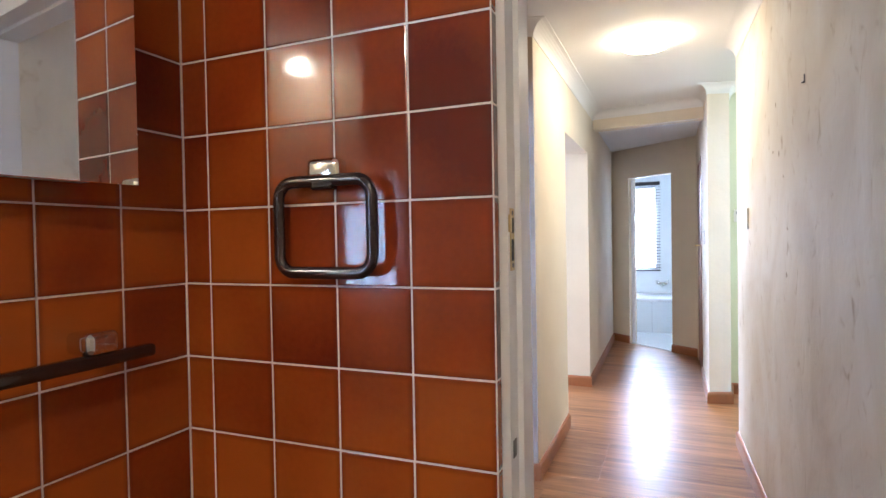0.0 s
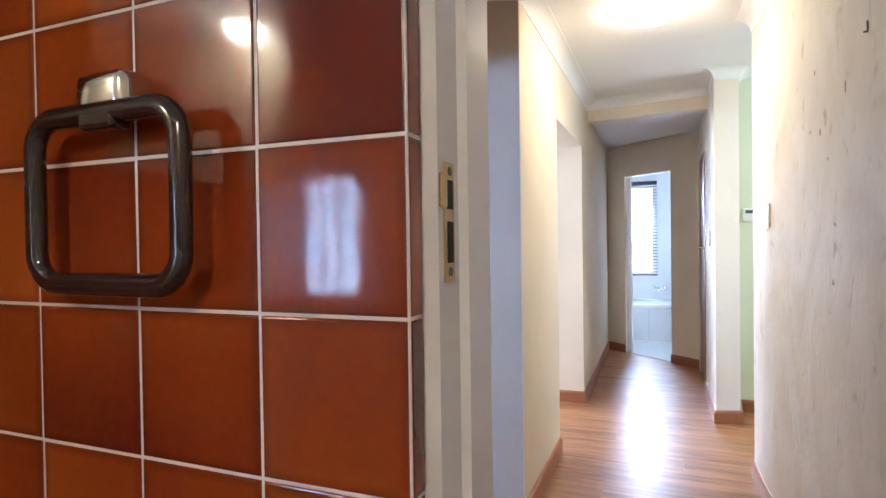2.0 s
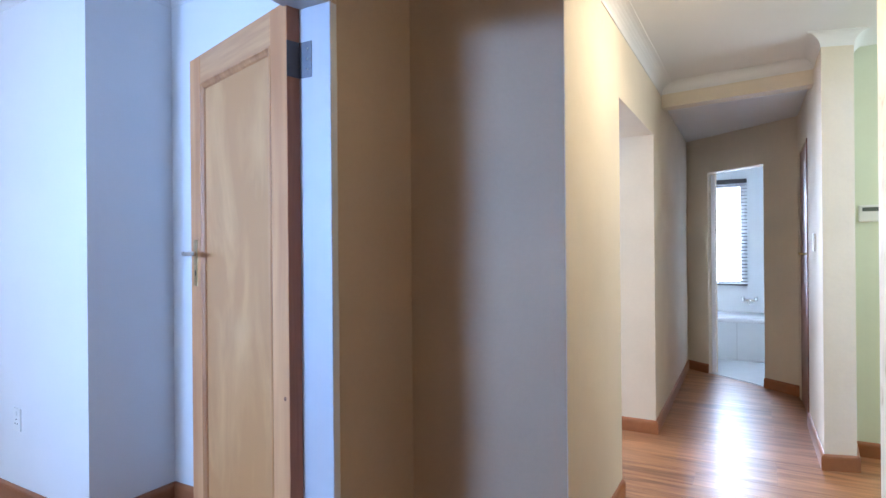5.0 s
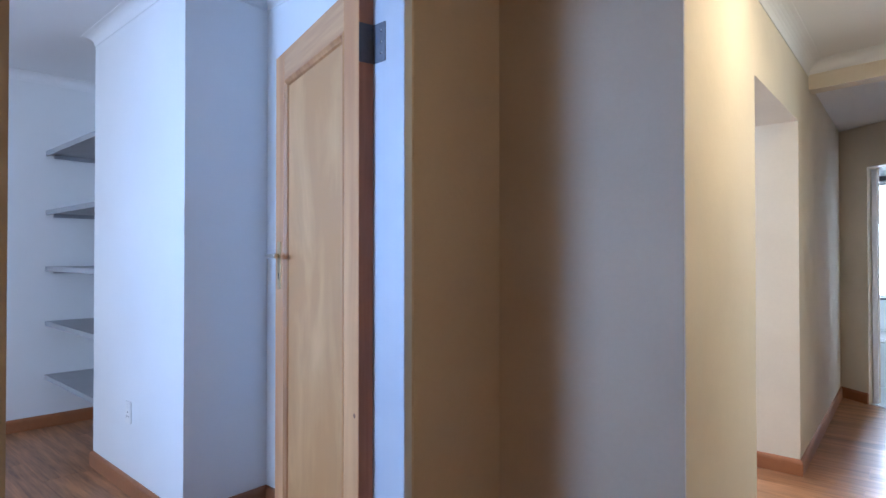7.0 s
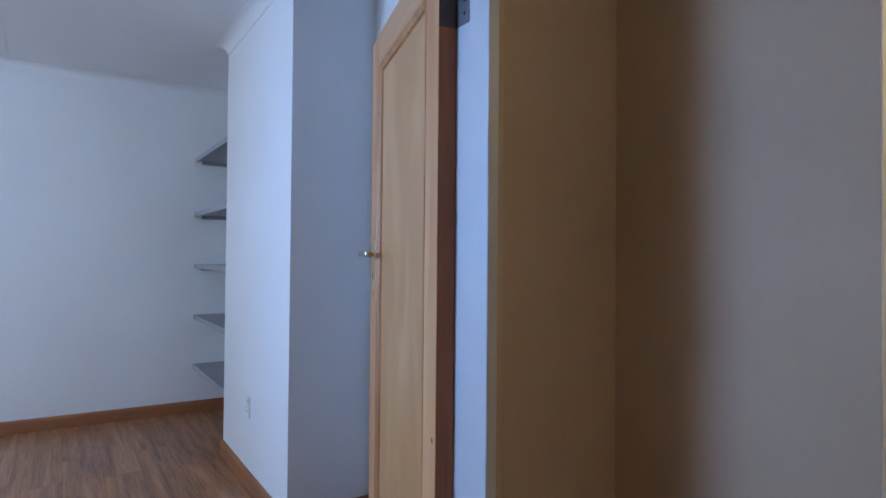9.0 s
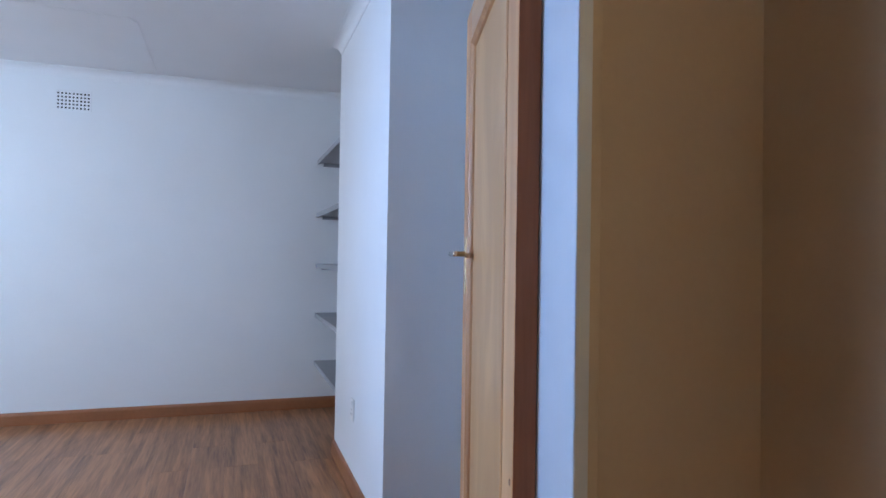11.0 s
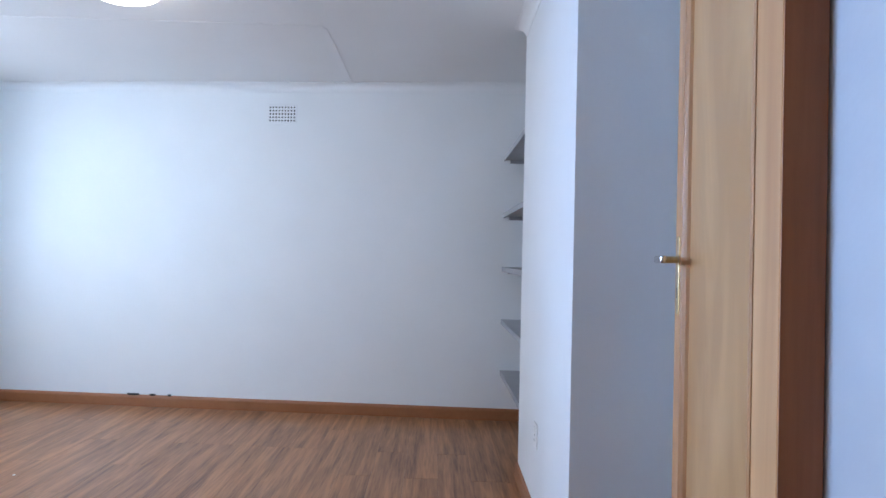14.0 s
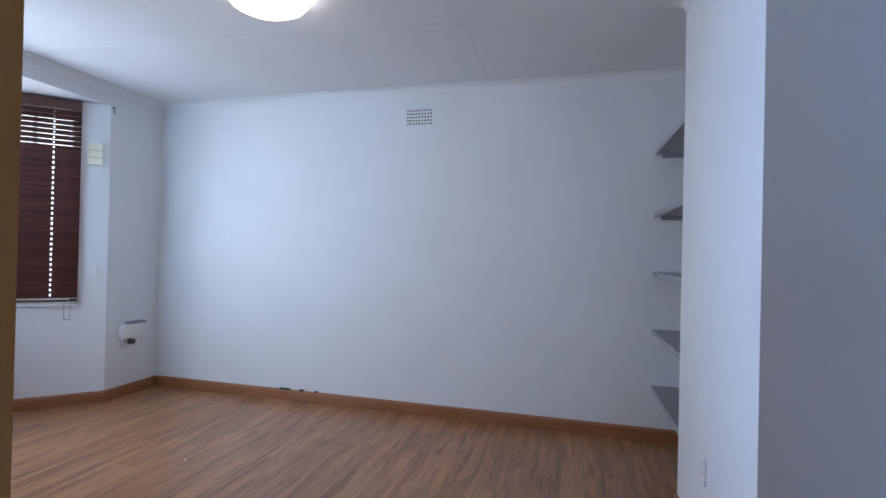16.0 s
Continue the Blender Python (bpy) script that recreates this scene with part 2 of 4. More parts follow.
# off-white frame paint, darkened against the strong bay pane light on it
DIMMED_FRAME = mat("dimmed_white_paint", (0.50, 0.51, 0.53), 0.45, var=0.08, vscale=9, bump=0.1, bscale=60)
PINEX = wood("varnished_pine_rail", (0.42, 0.20, 0.08), (0.66, 0.38, 0.17), "X", 0.32, 9, 0.06, 0.3)
DARKWOOD = wood("dark_door_edge", (0.10, 0.030, 0.014), (0.26, 0.09, 0.04), "Z", 0.4)
BLINDWOOD = wood("blind_slat_wood", (0.035, 0.010, 0.009), (0.10, 0.032, 0.026), "X", 0.35)
DAY = glow("daylight_backdrop", (0.86, 0.94, 1.0), 4.0)
BULB = glow("lit_glass_shade", (1.0, 0.785, 0.46), 46.0)
BULB2 = glow("lit_cool_shade", (1.0, 0.97, 0.92), 9.0)
TILE = glazed_tile()
MIRROR = mat("mirror_silver", (0.86, 0.87, 0.86), 0.02, 1.0)
m_glass = bpy.data.materials.new("window_glass")
m_glass.use_nodes = True
m_glass.node_tree.nodes["Principled BSDF"].inputs["Transmission Weight"].default_value = 1.0
m_glass.node_tree.nodes["Principled BSDF"].inputs["Roughness"].default_value = 0.0
m_glass.node_tree.nodes["Principled BSDF"].inputs["IOR"].default_value = 1.45


# ---- mesh helpers ----
def mesh_ob(name, bm, material, parent=None, smooth=False):
    me = bpy.data.meshes.new(name)
    bmesh.ops.recalc_face_normals(bm, faces=bm.faces)
    bm.to_mesh(me)
    bm.free()
    if smooth:
        for f in me.polygons:
            f.use_smooth = True
    me.materials.append(material)
    ob = new(name, me)
    ob.parent = parent
    return ob


def part(name, bm, material, parent, label="", smooth=False):
    ob = mesh_ob(name, bm, material, parent, smooth)
    if label:
        ob["label"] = label
    return ob


def thing(name, m, label, category, group="", kind=""):
    ob = new(name)
    ob.empty_display_size = 0.05
    ob.matrix_world = m
    return tagged(ob, label, category, group, kind)


def prism(bm, pts, z0, z1):
    lo = [bm.verts.new((x, y, z0)) for x, y in pts]
    hi = [bm.verts.new((x, y, z1)) for x, y in pts]
    bm.faces.new(lo[::-1])
    bm.faces.new(hi)
    n = len(pts)
    for i in range(n):
        bm.faces.new((lo[i], lo[(i + 1) % n], hi[(i + 1) % n], hi[i]))


def box(bm, x0, x1, y0, y1, z0, z1, bevel=0.0, seg=2):
    """A box, its edges rounded by bevel."""
    r = bmesh.ops.create_cube(bm, size=1, matrix=Matrix.LocRotScale(((x0 + x1) / 2, (y0 + y1) / 2, (z0 + z1) / 2), None, (x1 - x0, y1 - y0, z1 - z0)))
    if bevel:
        es = {e for v in r["verts"] for e in v.link_edges}
        bmesh.ops.bevel(bm, geom=list(es), offset=bevel, segments=seg, affect="EDGES", profile=0.5)
    return bm


def boxed(*a, **k):
    return box(bmesh.new(), *a, **k)


def tube(bm, a, b, r, n=12, r2=None):
    a, b = Vector(a), Vector(b)
    q = (b - a).to_track_quat("Z", "Y").to_matrix().to_4x4()
    bmesh.ops.create_cone(bm, cap_ends=True, segments=n, radius1=r, radius2=r if r2 is None else r2, depth=(b - a).length,
                          matrix=Matrix.Translation((a + b) / 2) @ q)
    return bm


def lathe(bm, profile, n=32, m=Matrix()):
    """Turns (radius, height) pairs about z."""
    rings = []
    for r, z in profile:
        if r < 1e-5:
            rings.append([bm.verts.new(m @ Vector((0, 0, z)))])
        else:
            rings.append([bm.verts.new(m @ Vector((r * math.cos(2 * math.pi * k / n), r * math.sin(2 * math.pi * k / n), z))) for k in range(n)])
    for p, q in zip(rings, rings[1:]):
        for k in range(n):
            f = [p[k % len(p)], p[(k + 1) % len(p)], q[(k + 1) % len(q)], q[k % len(q)]]
            f = list(dict.fromkeys(f))
            if len(f) > 2:
                bm.faces.new(f)
    return bm


def run(bm, pts, profile, z=0.0):
    """Sweeps (distance to the left of the way, height) pairs along a mitred line."""
    P = [Vector(p) for p in pts]
    rows = []
    for i, p in enumerate(P):
        d0 = (P[i] - P[i - 1]).normalized() if i else None
        d1 = (P[i + 1] - P[i]).normalized() if i + 1 < len(P) else None
        n0 = Vector((-d0.y, d0.x)) if d0 else None
        n1 = Vector((-d1.y, d1.x)) if d1 else None
        if n0 and n1:
            n = (n0 + n1).normalized()
            n = n / max(0.3, n.dot(n0))
        else:
            n = n0 or n1
        rows.append([bm.verts.new((p.x + n.x * d, p.y + n.y * d, z + h)) for d, h in profile])
    k = len(profile)
    for a, b in zip(rows, rows[1:]):
        for i in range(k):
            bm.faces.new((a[i], a[(i + 1) % k], b[(i + 1) % k], b[i]))
    bm.faces.new(rows[0])
    bm.faces.new(rows[-1][::-1])
    return bm


SKIRT = [(0.0, 0.001), (0.016, 0.001), (0.016, 0.070), (0.013, 0.082), (0.006, 0.090), (0.0, 0.092)]


def cove(s):
    """A plain plaster cove with thin lips."""
    arc = [(0.004 + (s - 0.008) * (1 - math.cos(a)), -0.004 - (s - 0.008) * (1 - math.sin(a))) for a in [math.pi / 2 * k / 7 for k in range(8)]]
    return [(0.0, 0.0), (0.0, -s), (0.004, -s)] + arc + [(s, -0.004), (s, 0.0)]


def structure(name, bm, material, label, category="wall"):
    return tagged(mesh_ob(name, bm, material), label, category, kind="structure")


def skirting(pts, label="reddish brown wooden baseboard along the wall foot"):
    return structure("baseboard", run(bmesh.new(), pts, SKIRT), BASEWOOD, label, "baseboard")


def cornice(pts, z, s=0.08, label="white plaster cove cornice under the ceiling"):
    ob = structure("trim", run(bmesh.new(), pts, cove(s), z), CEIL, label, "cornice")
    return ob


# ---- walls ----
HC, BC, WC_C, FC = 2.48, 2.60, 2.42, 2.38  # ceilings: hall, bedroom, tiled bathroom, end of the hall
DH = 2.06

# tiled bathroom where the walk begins
bm = bmesh.new()
prism(bm, [(-0.90, 0.8634), (-0.0824, 0.8634), (-0.0824, 0.890), (-0.102, 0.890), (-0.102, 1.008), (-1.03, 1.008), (-1.03, 0.90), (-0.90, 0.90)], 0, BC)
prism(bm, [(0.670, 0.866), (1.75, 0.866), (1.75, 1.008), (0.670, 1.008)], 0, BC)
prism(bm, [(-0.102, 0.866), (0.670, 0.866), (0.670, 1.008), (-0.102, 1.008)], DH + 0.04, BC)
wall_tiled = structure("wall_bathroom_front", bm, GROUT, "orange-brown glazed tiled wall with pale grout beside the door")
bm = bmesh.new()
prism(bm, [(-0.7624, 0.22), (-0.7624, 0.863), (-0.90, 0.863), (-0.90, 0.22)], 0, WC_C)
wall_nib = structure("wall_bathroom_side", bm, GROUT, "dark orange-brown glazed tiled side wall with pale grout")
bm = bmesh.new()
prism(bm, [(1.6, -1.5), (1.75, -1.5), (1.75, 0.866), (1.6, 0.866)], 0, WC_C)
for x0, x1, z0, z1 in ((-1.40, 1.6, 0, WC_C), (-1.82, -1.40, 0, 0.98), (-1.82, -1.40, 1.70, WC_C)):
    prism(bm, [(x0, -1.5), (x1, -1.5), (x1, -1.35), (x0, -1.35)], z0, z1)
structure("wall_bathroom_back", bm, CREAM, "plain cream plastered bathroom wall")
BATH = [(-1.84, -1.45), (1.7, -1.45), (1.7, 1.0), (-0.96, 1.0), (-0.96, 0.20), (-1.84, -0.84)]
bm = bmesh.new()
prism(bm, [(x, min(y, 0.866)) for x, y in BATH], WC_C, WC_C + 0.1)
structure("ceiling", bm, CEIL, "plain white painted bathroom ceiling", "ceiling")
bm = bmesh.new()
prism(bm, BATH, -0.1, 0.004)
structure("floor", bm, mat("brown_floor_tile", (0.20, 0.10, 0.06), 0.3, var=0.2), "brown tiled bathroom floor", "floor")

# bedroom door wall, diagonal wall and the hall's left side
bm = bmesh.new()
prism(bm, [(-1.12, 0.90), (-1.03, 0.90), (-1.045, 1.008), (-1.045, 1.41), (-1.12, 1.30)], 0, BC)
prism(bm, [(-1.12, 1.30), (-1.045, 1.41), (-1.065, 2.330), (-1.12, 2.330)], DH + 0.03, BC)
structure("wall_bedroom_door", bm, SHADED_TAN, "tan plastered wall around the bedroom doorway, darkened for shade")
bm = bmesh.new()
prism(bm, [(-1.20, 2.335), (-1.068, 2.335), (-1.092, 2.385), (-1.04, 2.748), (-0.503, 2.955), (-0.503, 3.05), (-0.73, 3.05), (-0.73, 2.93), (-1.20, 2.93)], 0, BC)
structure("wall_hall_diagonal", bm, SHADED_TAN, "tan plastered wall recess beside the bedroom doorway, darkened for shade")
bm = bmesh.new()
prism(bm, [(-0.50, 2.958), (-0.50, 3.887), (-0.73, 3.887), (-0.73, 3.05), (-0.5035, 3.05), (-0.5035, 2.956)], 0, BC)
prism(bm, [(-0.50, 4.98), (-0.53, 7.5), (-0.76, 7.5), (-0.73, 4.98)], 0, BC)
prism(bm, [(-0.50, 3.887), (-0.50, 4.98), (-0.73, 4.98), (-0.73, 3.887)], 2.05, BC)
structure("wall_hall_left", bm, CREAM, "cream plastered hall wall with an open doorway")
bm = bmesh.new()
prism(bm, [(-1.20, 1.18), (-1.12, 1.30), (-1.12, 0.27), (-0.90, 0.27), (-0.90, 0.22), (-1.82, -0.85), (-1.82, -1.5), (-1.90, -1.5), (-1.90, -1.9), (-1.94, -1.9), (-1.94, -0.80), (-1.20, 0.10)], 0, BC)
prism(bm, [(-1.20, 1.18), (-1.12, 1.30), (-1.12, 2.330), (-1.20, 2.330)], DH + 0.03, BC)
structure("wall_bedroom_inner", bm, WHITE, "white painted bedroom wall beside the doorway")
# hall's right side
bm = bmesh.new()
prism(bm, [(0.640, 1.008), (0.555, 3.87), (0.75, 3.87), (0.80, 1.008)], 0, BC)
wall_right = structure("wall_hall_right", bm, ROUGH, "rough cream plastered hall wall with scuffs and patches")
bm = bmesh.new()
prism(bm, [(0.437, 4.78), (0.595, 4.83), (0.62, 5.13), (0.62, 5.30), (0.570, 5.30), (0.570, 5.70), (0.430, 5.70)], 0, BC)
prism(bm, [(0.430, 5.70), (0.570, 5.70), (0.570, 6.42), (0.420, 6.42)], 2.05, BC)
prism(bm, [(0.420, 6.42), (0.570, 6.42), (0.570, 6.62), (0.415, 6.62)], 0, BC)
structure("wall_hall_right_end", bm, CREAM, "cream plastered pier and wall at the hall's end")
bm = bmesh.new()
prism(bm, [(0.62, 5.13), (2.40, 5.13), (2.40, 5.30), (0.62, 5.30)], 0, BC)
prism(bm, [(2.30, 1.0), (2.40, 1.0), (2.40, 5.13), (2.30, 5.13)], 0, BC)
prism(bm, [(0.80, 3.6), (2.30, 3.6), (2.30, 3.75), (0.80, 3.75)], 0, BC)
structure("wall_passage", bm, GREEN, "pale green painted wall of the side passage")
# end wall, set diagonally, with the second bathroom's doorway
EA, EB = Vector((-0.56, 7.36)), Vector((0.425, 6.54))
ED = (EB - EA).normalized()
EN = Vector((-ED.y, ED.x))


def on_end(s, d=0.0):
    p = EA + ED * s + EN * d
    return (p.x, p.y)


S0, S1, SL = 0.315, 0.945, (EB - EA).length
bm = bmesh.new()
for s0, s1, z0 in ((-0.05, S0, 0), (S1, SL + 0.05, 0), (S0, S1, 2.02)):
    prism(bm, [on_end(s0), on_end(s1), on_end(s1, 0.12), on_end(s0, 0.12)], z0, BC)
structure("wall_hall_end", bm, CREAM, "cream plastered diagonal end wall with a bathroom doorway")

# ceilings and beam
bm = bmesh.new()
prism(bm, [(-1.2, 1.0), (2.4, 1.0), (2.4, 5.3), (0.43, 5.3), (-0.5, 5.44), (-0.73, 5.44), (-0.73, 3.0), (-1.2, 2.92)], HC, HC + 0.1)
structure("ceiling", bm, CEIL, "white painted hall ceiling", "ceiling")
bm = bmesh.new()
prism(bm, [(-0.505, 5.44), (0.445, 5.30), (0.60, 5.3), (0.60, 6.7), (-0.6, 7.6), (-0.6, 5.46)], FC, FC + 0.15)
structure("ceiling", bm, CEIL, "lower white painted ceiling at the hall's end", "ceiling")
bm = bmesh.new()
prism(bm, [(-0.499, 5.37), (0.434, 5.23), (0.434, 5.35), (-0.499, 5.49)], 2.315, HC + 0.05)
structure("ceiling_beam", bm, CREAM, "cream plastered beam across the hall ceiling", "beam")
cornice([(-0.5, 5.39), (-0.5, 2.958), (-1.038, 2.749), (-1.09, 2.385)][::1], HC)
cornice([(0.637, 1.01), (0.555, 3.87)], HC)
cornice([(0.434, 5.23), (-0.499, 5.37)], HC, 0.07)
cornice([(0.62, 5.10), (0.595, 4.83), (0.437, 4.78), (0.434, 5.23)], HC, 0.07)

# bedroom
W0, W1 = Vector((-4.84, 2.775)), Vector((-5.20, -1.88))
K, K2 = (-4.60, -1.90), (-3.95, -2.55)
bm = bmesh.new()
prism(bm, [(-4.84, 2.775), (-5.20, -1.90), (-5.45, -1.90), (-5.1, 2.93), (-4.84, 2.93)], 0, BC)
wall_back = structure("wall_bedroom_back", bm, WHITE, "white painted bedroom wall with an air vent")
bm = bmesh.new()
prism(bm, [(-1.20, 2.775), (-1.20, 2.93), (-4.84, 2.93), (-4.84, 2.775), (-3.755, 2.775), (-3.755, 2.365), (-2.517, 2.350), (-2.517, 2.775)], 0, BC)
structure("wall_bedroom_pier", bm, WHITE, "white painted bedroom wall with a projecting pier")
bm = bmesh.new()
prism(bm, [(-5.45, -1.90), (-4.60, -1.90), (-4.70, -2.06), (-5.45, -2.06)], 0, BC)
prism(bm, [(-2.0, -1.90), (-1.78, -1.90), (-1.78, -2.06), (-1.9, -2.06)], 0, BC)
prism(bm, [(-4.60, -1.90), (-2.0, -1.90), (-1.9, -2.06), (-4.70, -2.06)], 2.44, BC)
structure("wall_bedroom_window", bm, WHITE, "white painted bedroom wall at the window bay")


def facet(bm, a, b, t, s0, s1, z0, z1, top):
    """A wall from a to b, thick to its right, with a window hole from s0 to s1."""
    a, b = Vector(a), Vector(b)
    d = (b - a).normalized()
    n = Vector((d.y, -d.x)) * t
    L = (b - a).length
    for u0, u1, v0, v1 in ((0, s0, 0, top), (s1, L, 0, top), (s0, s1, 0, z0), (s0, s1, z1, top)):
        p, q = a + d * u0, a + d * u1
        prism(bm, [tuple(p), tuple(q), tuple(q + n), tuple(p + n)], v0, v1)


BAY = [(K, K2, 0.22, 0.80), (K2, (-2.20, -2.55), 0.15, 1.60), ((-2.20, -2.55), (-2.0, -1.90), 0.08, 0.60)]
for k, (a, b, s0, s1) in enumerate(BAY):
    bm = bmesh.new()
    facet(bm, a, b, 0.16, s0, s1, 0.82, 2.34, 2.50)
    structure("wall_bay_%d" % (k + 1), bm, WHITE, "white painted bay wall under and beside its window")
structure("ceiling", boxed(-4.8, -1.8, -2.8, -2.061, 2.44, 2.54), CEIL, "white painted ceiling of the window bay", "ceiling")
structure("ceiling", boxed(-5.5, -1.15, -2.0, 2.95, BC, BC + 0.1), CEIL, "white painted bedroom ceiling with board joints", "ceiling")
cornice([(-1.2, 2.775), (-2.517, 2.775), (-2.517, 2.350), (-3.755, 2.365), (-3.755, 2.775), (-4.84, 2.775), (-5.20, -1.90), (-1.9, -1.90)], BC, 0.064)
skirting([(-1.2, 2.775), (-2.517, 2.775), (-2.517, 2.350), (-3.755, 2.365), (-3.755, 2.775), (-4.84, 2.775), (-5.20, -1.90), K, K2, (-2.20, -2.55)])
skirting([(-0.5, 3.887), (-0.5, 2.958), (-1.038, 2.749), (-1.09, 2.385)])
skirting([(-1.045, 1.40), (-1.045, 1.01), (-0.11, 1.01)])
skirting([(-0.53, 7.35), (-0.50, 4.98), (-0.73, 4.98)])
skirting([(0.640, 1.03), (0.555, 3.87), (0.75, 3.87)])
skirting([(1.9, 5.13), (0.62, 5.13), (0.595, 4.83), (0.437, 4.78), (0.430, 5.68)])
skirting([on_end(SL), on_end(S1)])
skirting([on_end(S0), on_end(0.02)])

# side room beyond the hall's open doorway, closed plainly
bm = bmesh.new()
prism(bm, [(-3.6, 2.93), (-0.73, 2.93), (-0.73, 3.05), (-3.6, 3.05)], 0, BC)
prism(bm, [(-3.6, 6.4), (-0.73, 6.4), (-0.73, 6.52), (-3.6, 6.52)], 0, BC)
for y0, y1, z0, z1 in ((2.93, 3.8, 0, BC), (5.4, 6.52, 0, BC), (3.8, 5.4, 0, 0.95), (3.8, 5.4, 2.25, BC)):
    prism(bm, [(-3.6, y0), (-3.42, y0), (-3.42, y1), (-3.6, y1)], z0, z1)
structure("wall_side_room", bm, WHITE, "plain white walls of the side room")
structure("ceiling", boxed(-3.6, -0.73, 2.93, 6.52, HC, HC + 0.1), CEIL, "plain white side room ceiling", "ceiling")

# second bathroom behind the end wall
bm = bmesh.new()
for x0, x1, z0, z1 in ((-1.6, -0.72, 0, BC), (-0.02, 2.0, 0, BC), (-0.72, -0.02, 0, 0.80), (-0.72, -0.02, 2.05, BC)):
    prism(bm, [(x0, 8.70), (x1, 8.70), (x1, 8.86), (x0, 8.86)], z0, z1)
prism(bm, [(-1.6, 7.4), (-1.45, 7.4), (-1.45, 8.7), (-1.6, 8.7)], 0, BC)
prism(bm, [(0.72, 6.5), (0.85, 6.5), (0.85, 8.7), (0.72, 8.7)], 0, BC)
structure("wall_white_bathroom", bm, WTILE, "white tiled bathroom wall around a window")
bm = bmesh.new()
prism(bm, [on_end(-0.3, 0.11), on_end(SL + 0.4, 0.11), (0.85, 8.8), (-1.6, 8.8), (-1.6, 8.0)], 2.42, 2.52)
structure("ceiling", bm, CEIL, "white painted bathroom ceiling", "ceiling")
bm = bmesh.new()
prism(bm, [on_end(-0.3, 0.02), on_end(SL + 0.3, 0.02), (0.85, 8.8), (-1.6, 8.8), (-1.6, 8.0)], -0.05, 0.006)
structure("floor", bm, WTILE, "white tiled bathroom floor", "floor")
structure("ground", boxed(-60, 60, -60, 60, -0.6, -0.4), mat("dry_lawn", (0.10, 0.12, 0.05), 0.9, var=0.3), "dry grass ground outside the house", "ground")


def loop_tube(bm, pts, r, n=10, flat=1.0):
    """A closed tube in the x-z plane."""
    P = [Vector(p) for p in pts]
    N = len(P)
    rings = []
    for i in range(N):
        d = (P[(i + 1) % N] - P[i - 1]).normalized()
        side = Vector((d.z, 0, -d.x))
        rings.append([bm.verts.new(P[i] + side * (r * math.cos(2 * math.pi * k / n)) + Vector((0, r * flat * math.sin(2 * math.pi * k / n), 0))) for k in range(n)])
    for i in range(N):
        a, b = rings[i], rings[(i + 1) % N]
        for k in range(n):
            bm.faces.new((a[k], a[(k + 1) % n], b[(k + 1) % n], b[k]))
    return bm


def rounded_rect(w, h, r, n=6):
    out = []
    for cx, cz, a0 in ((w / 2 - r, h / 2 - r, 0), (-w / 2 + r, h / 2 - r, 90), (-w / 2 + r, -h / 2 + r, 180), (w / 2 - r, -h / 2 + r, 270)):
        for k in range(n + 1):
            a = radians(a0 + 90 * k / n)
            out.append((cx + r * math.cos(a), 0, cz + r * math.sin(a)))
    return out


# ---- tiled bathroom ----
def door_frame(name, label, m, width, depth, top):
    """Pressed steel frame: two jambs and a head with a rebate. Local x across, y through the wall."""
    prof = [(0, 0), (0.018, 0), (0.018, 0.050), (0.028, 0.050), (0.028, depth), (-0.012, depth), (-0.012, 0.004)]
    fr = thing(name, m, label, "door frame", kind="structure")
    bm = bmesh.new()
    prism(bm, prof, 0, top)
    part("jamb", bm, STEEL, fr)
    bm = bmesh.new()
    prism(bm, [(width - x, y) for x, y in prof], 0, top)
    part("jamb", bm, STEEL, fr)
    part("head", boxed(0.018, width - 0.018, 0, 0.05, top - 0.012, top + 0.035), STEEL, fr)
    part("head_stop", boxed(0.018, width - 0.018, 0.05, depth, top - 0.024, top + 0.035), STEEL, fr)
    return fr


fr1 = door_frame("door_frame", "white painted steel door frame with a brass strike plate", pose(-0.085, 0.892, 0), 0.755, 0.118, DH)
bm = boxed(0.0175, 0.0195, 0.012, 0.036, 1.268, 1.375, 0.0008, 1)
sp = part("strike_plate", bm, BRASS, fr1, "worn brass strike plate")
part("latch_hole", boxed(0.019, 0.0202, 0.017, 0.031, 1.333, 1.359), BLACK, sp)
part("bolt_hole", boxed(0.019, 0.0202, 0.017, 0.031, 1.285, 1.322), BLACK, sp)
part("lip", boxed(0.0185, 0.0225, 0.000, 0.0125, 1.334, 1.364, 0.0015, 2), BRASS, sp)
for z in (1.277, 1.367):
    part("screw", tube(bmesh.new(), (0.0190, 0.024, z), (0.0204, 0.024, z), 0.0042, 10), HINGE, sp)
part("latch_plate", boxed(0.0175, 0.0190, 0.014, 0.034, 0.945, 0.975), HINGE, fr1, "small dark plate low on the jamb")

structure("trim", boxed(-0.0832, -0.0805, 0.8612, 0.8640, 0, WC_C, 0.001, 2), GROUT, "pale grout bead along the tiled corner", "trim")
ring = thing("towel_ring", pose(-0.390, 0.862, 1.350), "dark brown plastic towel ring with a chrome mount on the tiles", "towel ring")
part("ring", loop_tube(bmesh.new(), [(x, -0.034, z) for x, _, z in rounded_rect(0.198, 0.166, 0.032)], 0.0115, 12, 0.8), DARKPL, ring, "dark brown square ring with rounded corners", True)
part("mount", boxed(-0.034, 0.034, -0.040, 0.0, 0.082, 0.124, 0.012, 4), CHROME, ring, "chrome mount", True)
part("collar", boxed(-0.024, 0.024, -0.043, -0.020, 0.066, 0.086, 0.005, 2), DARKPL, ring)

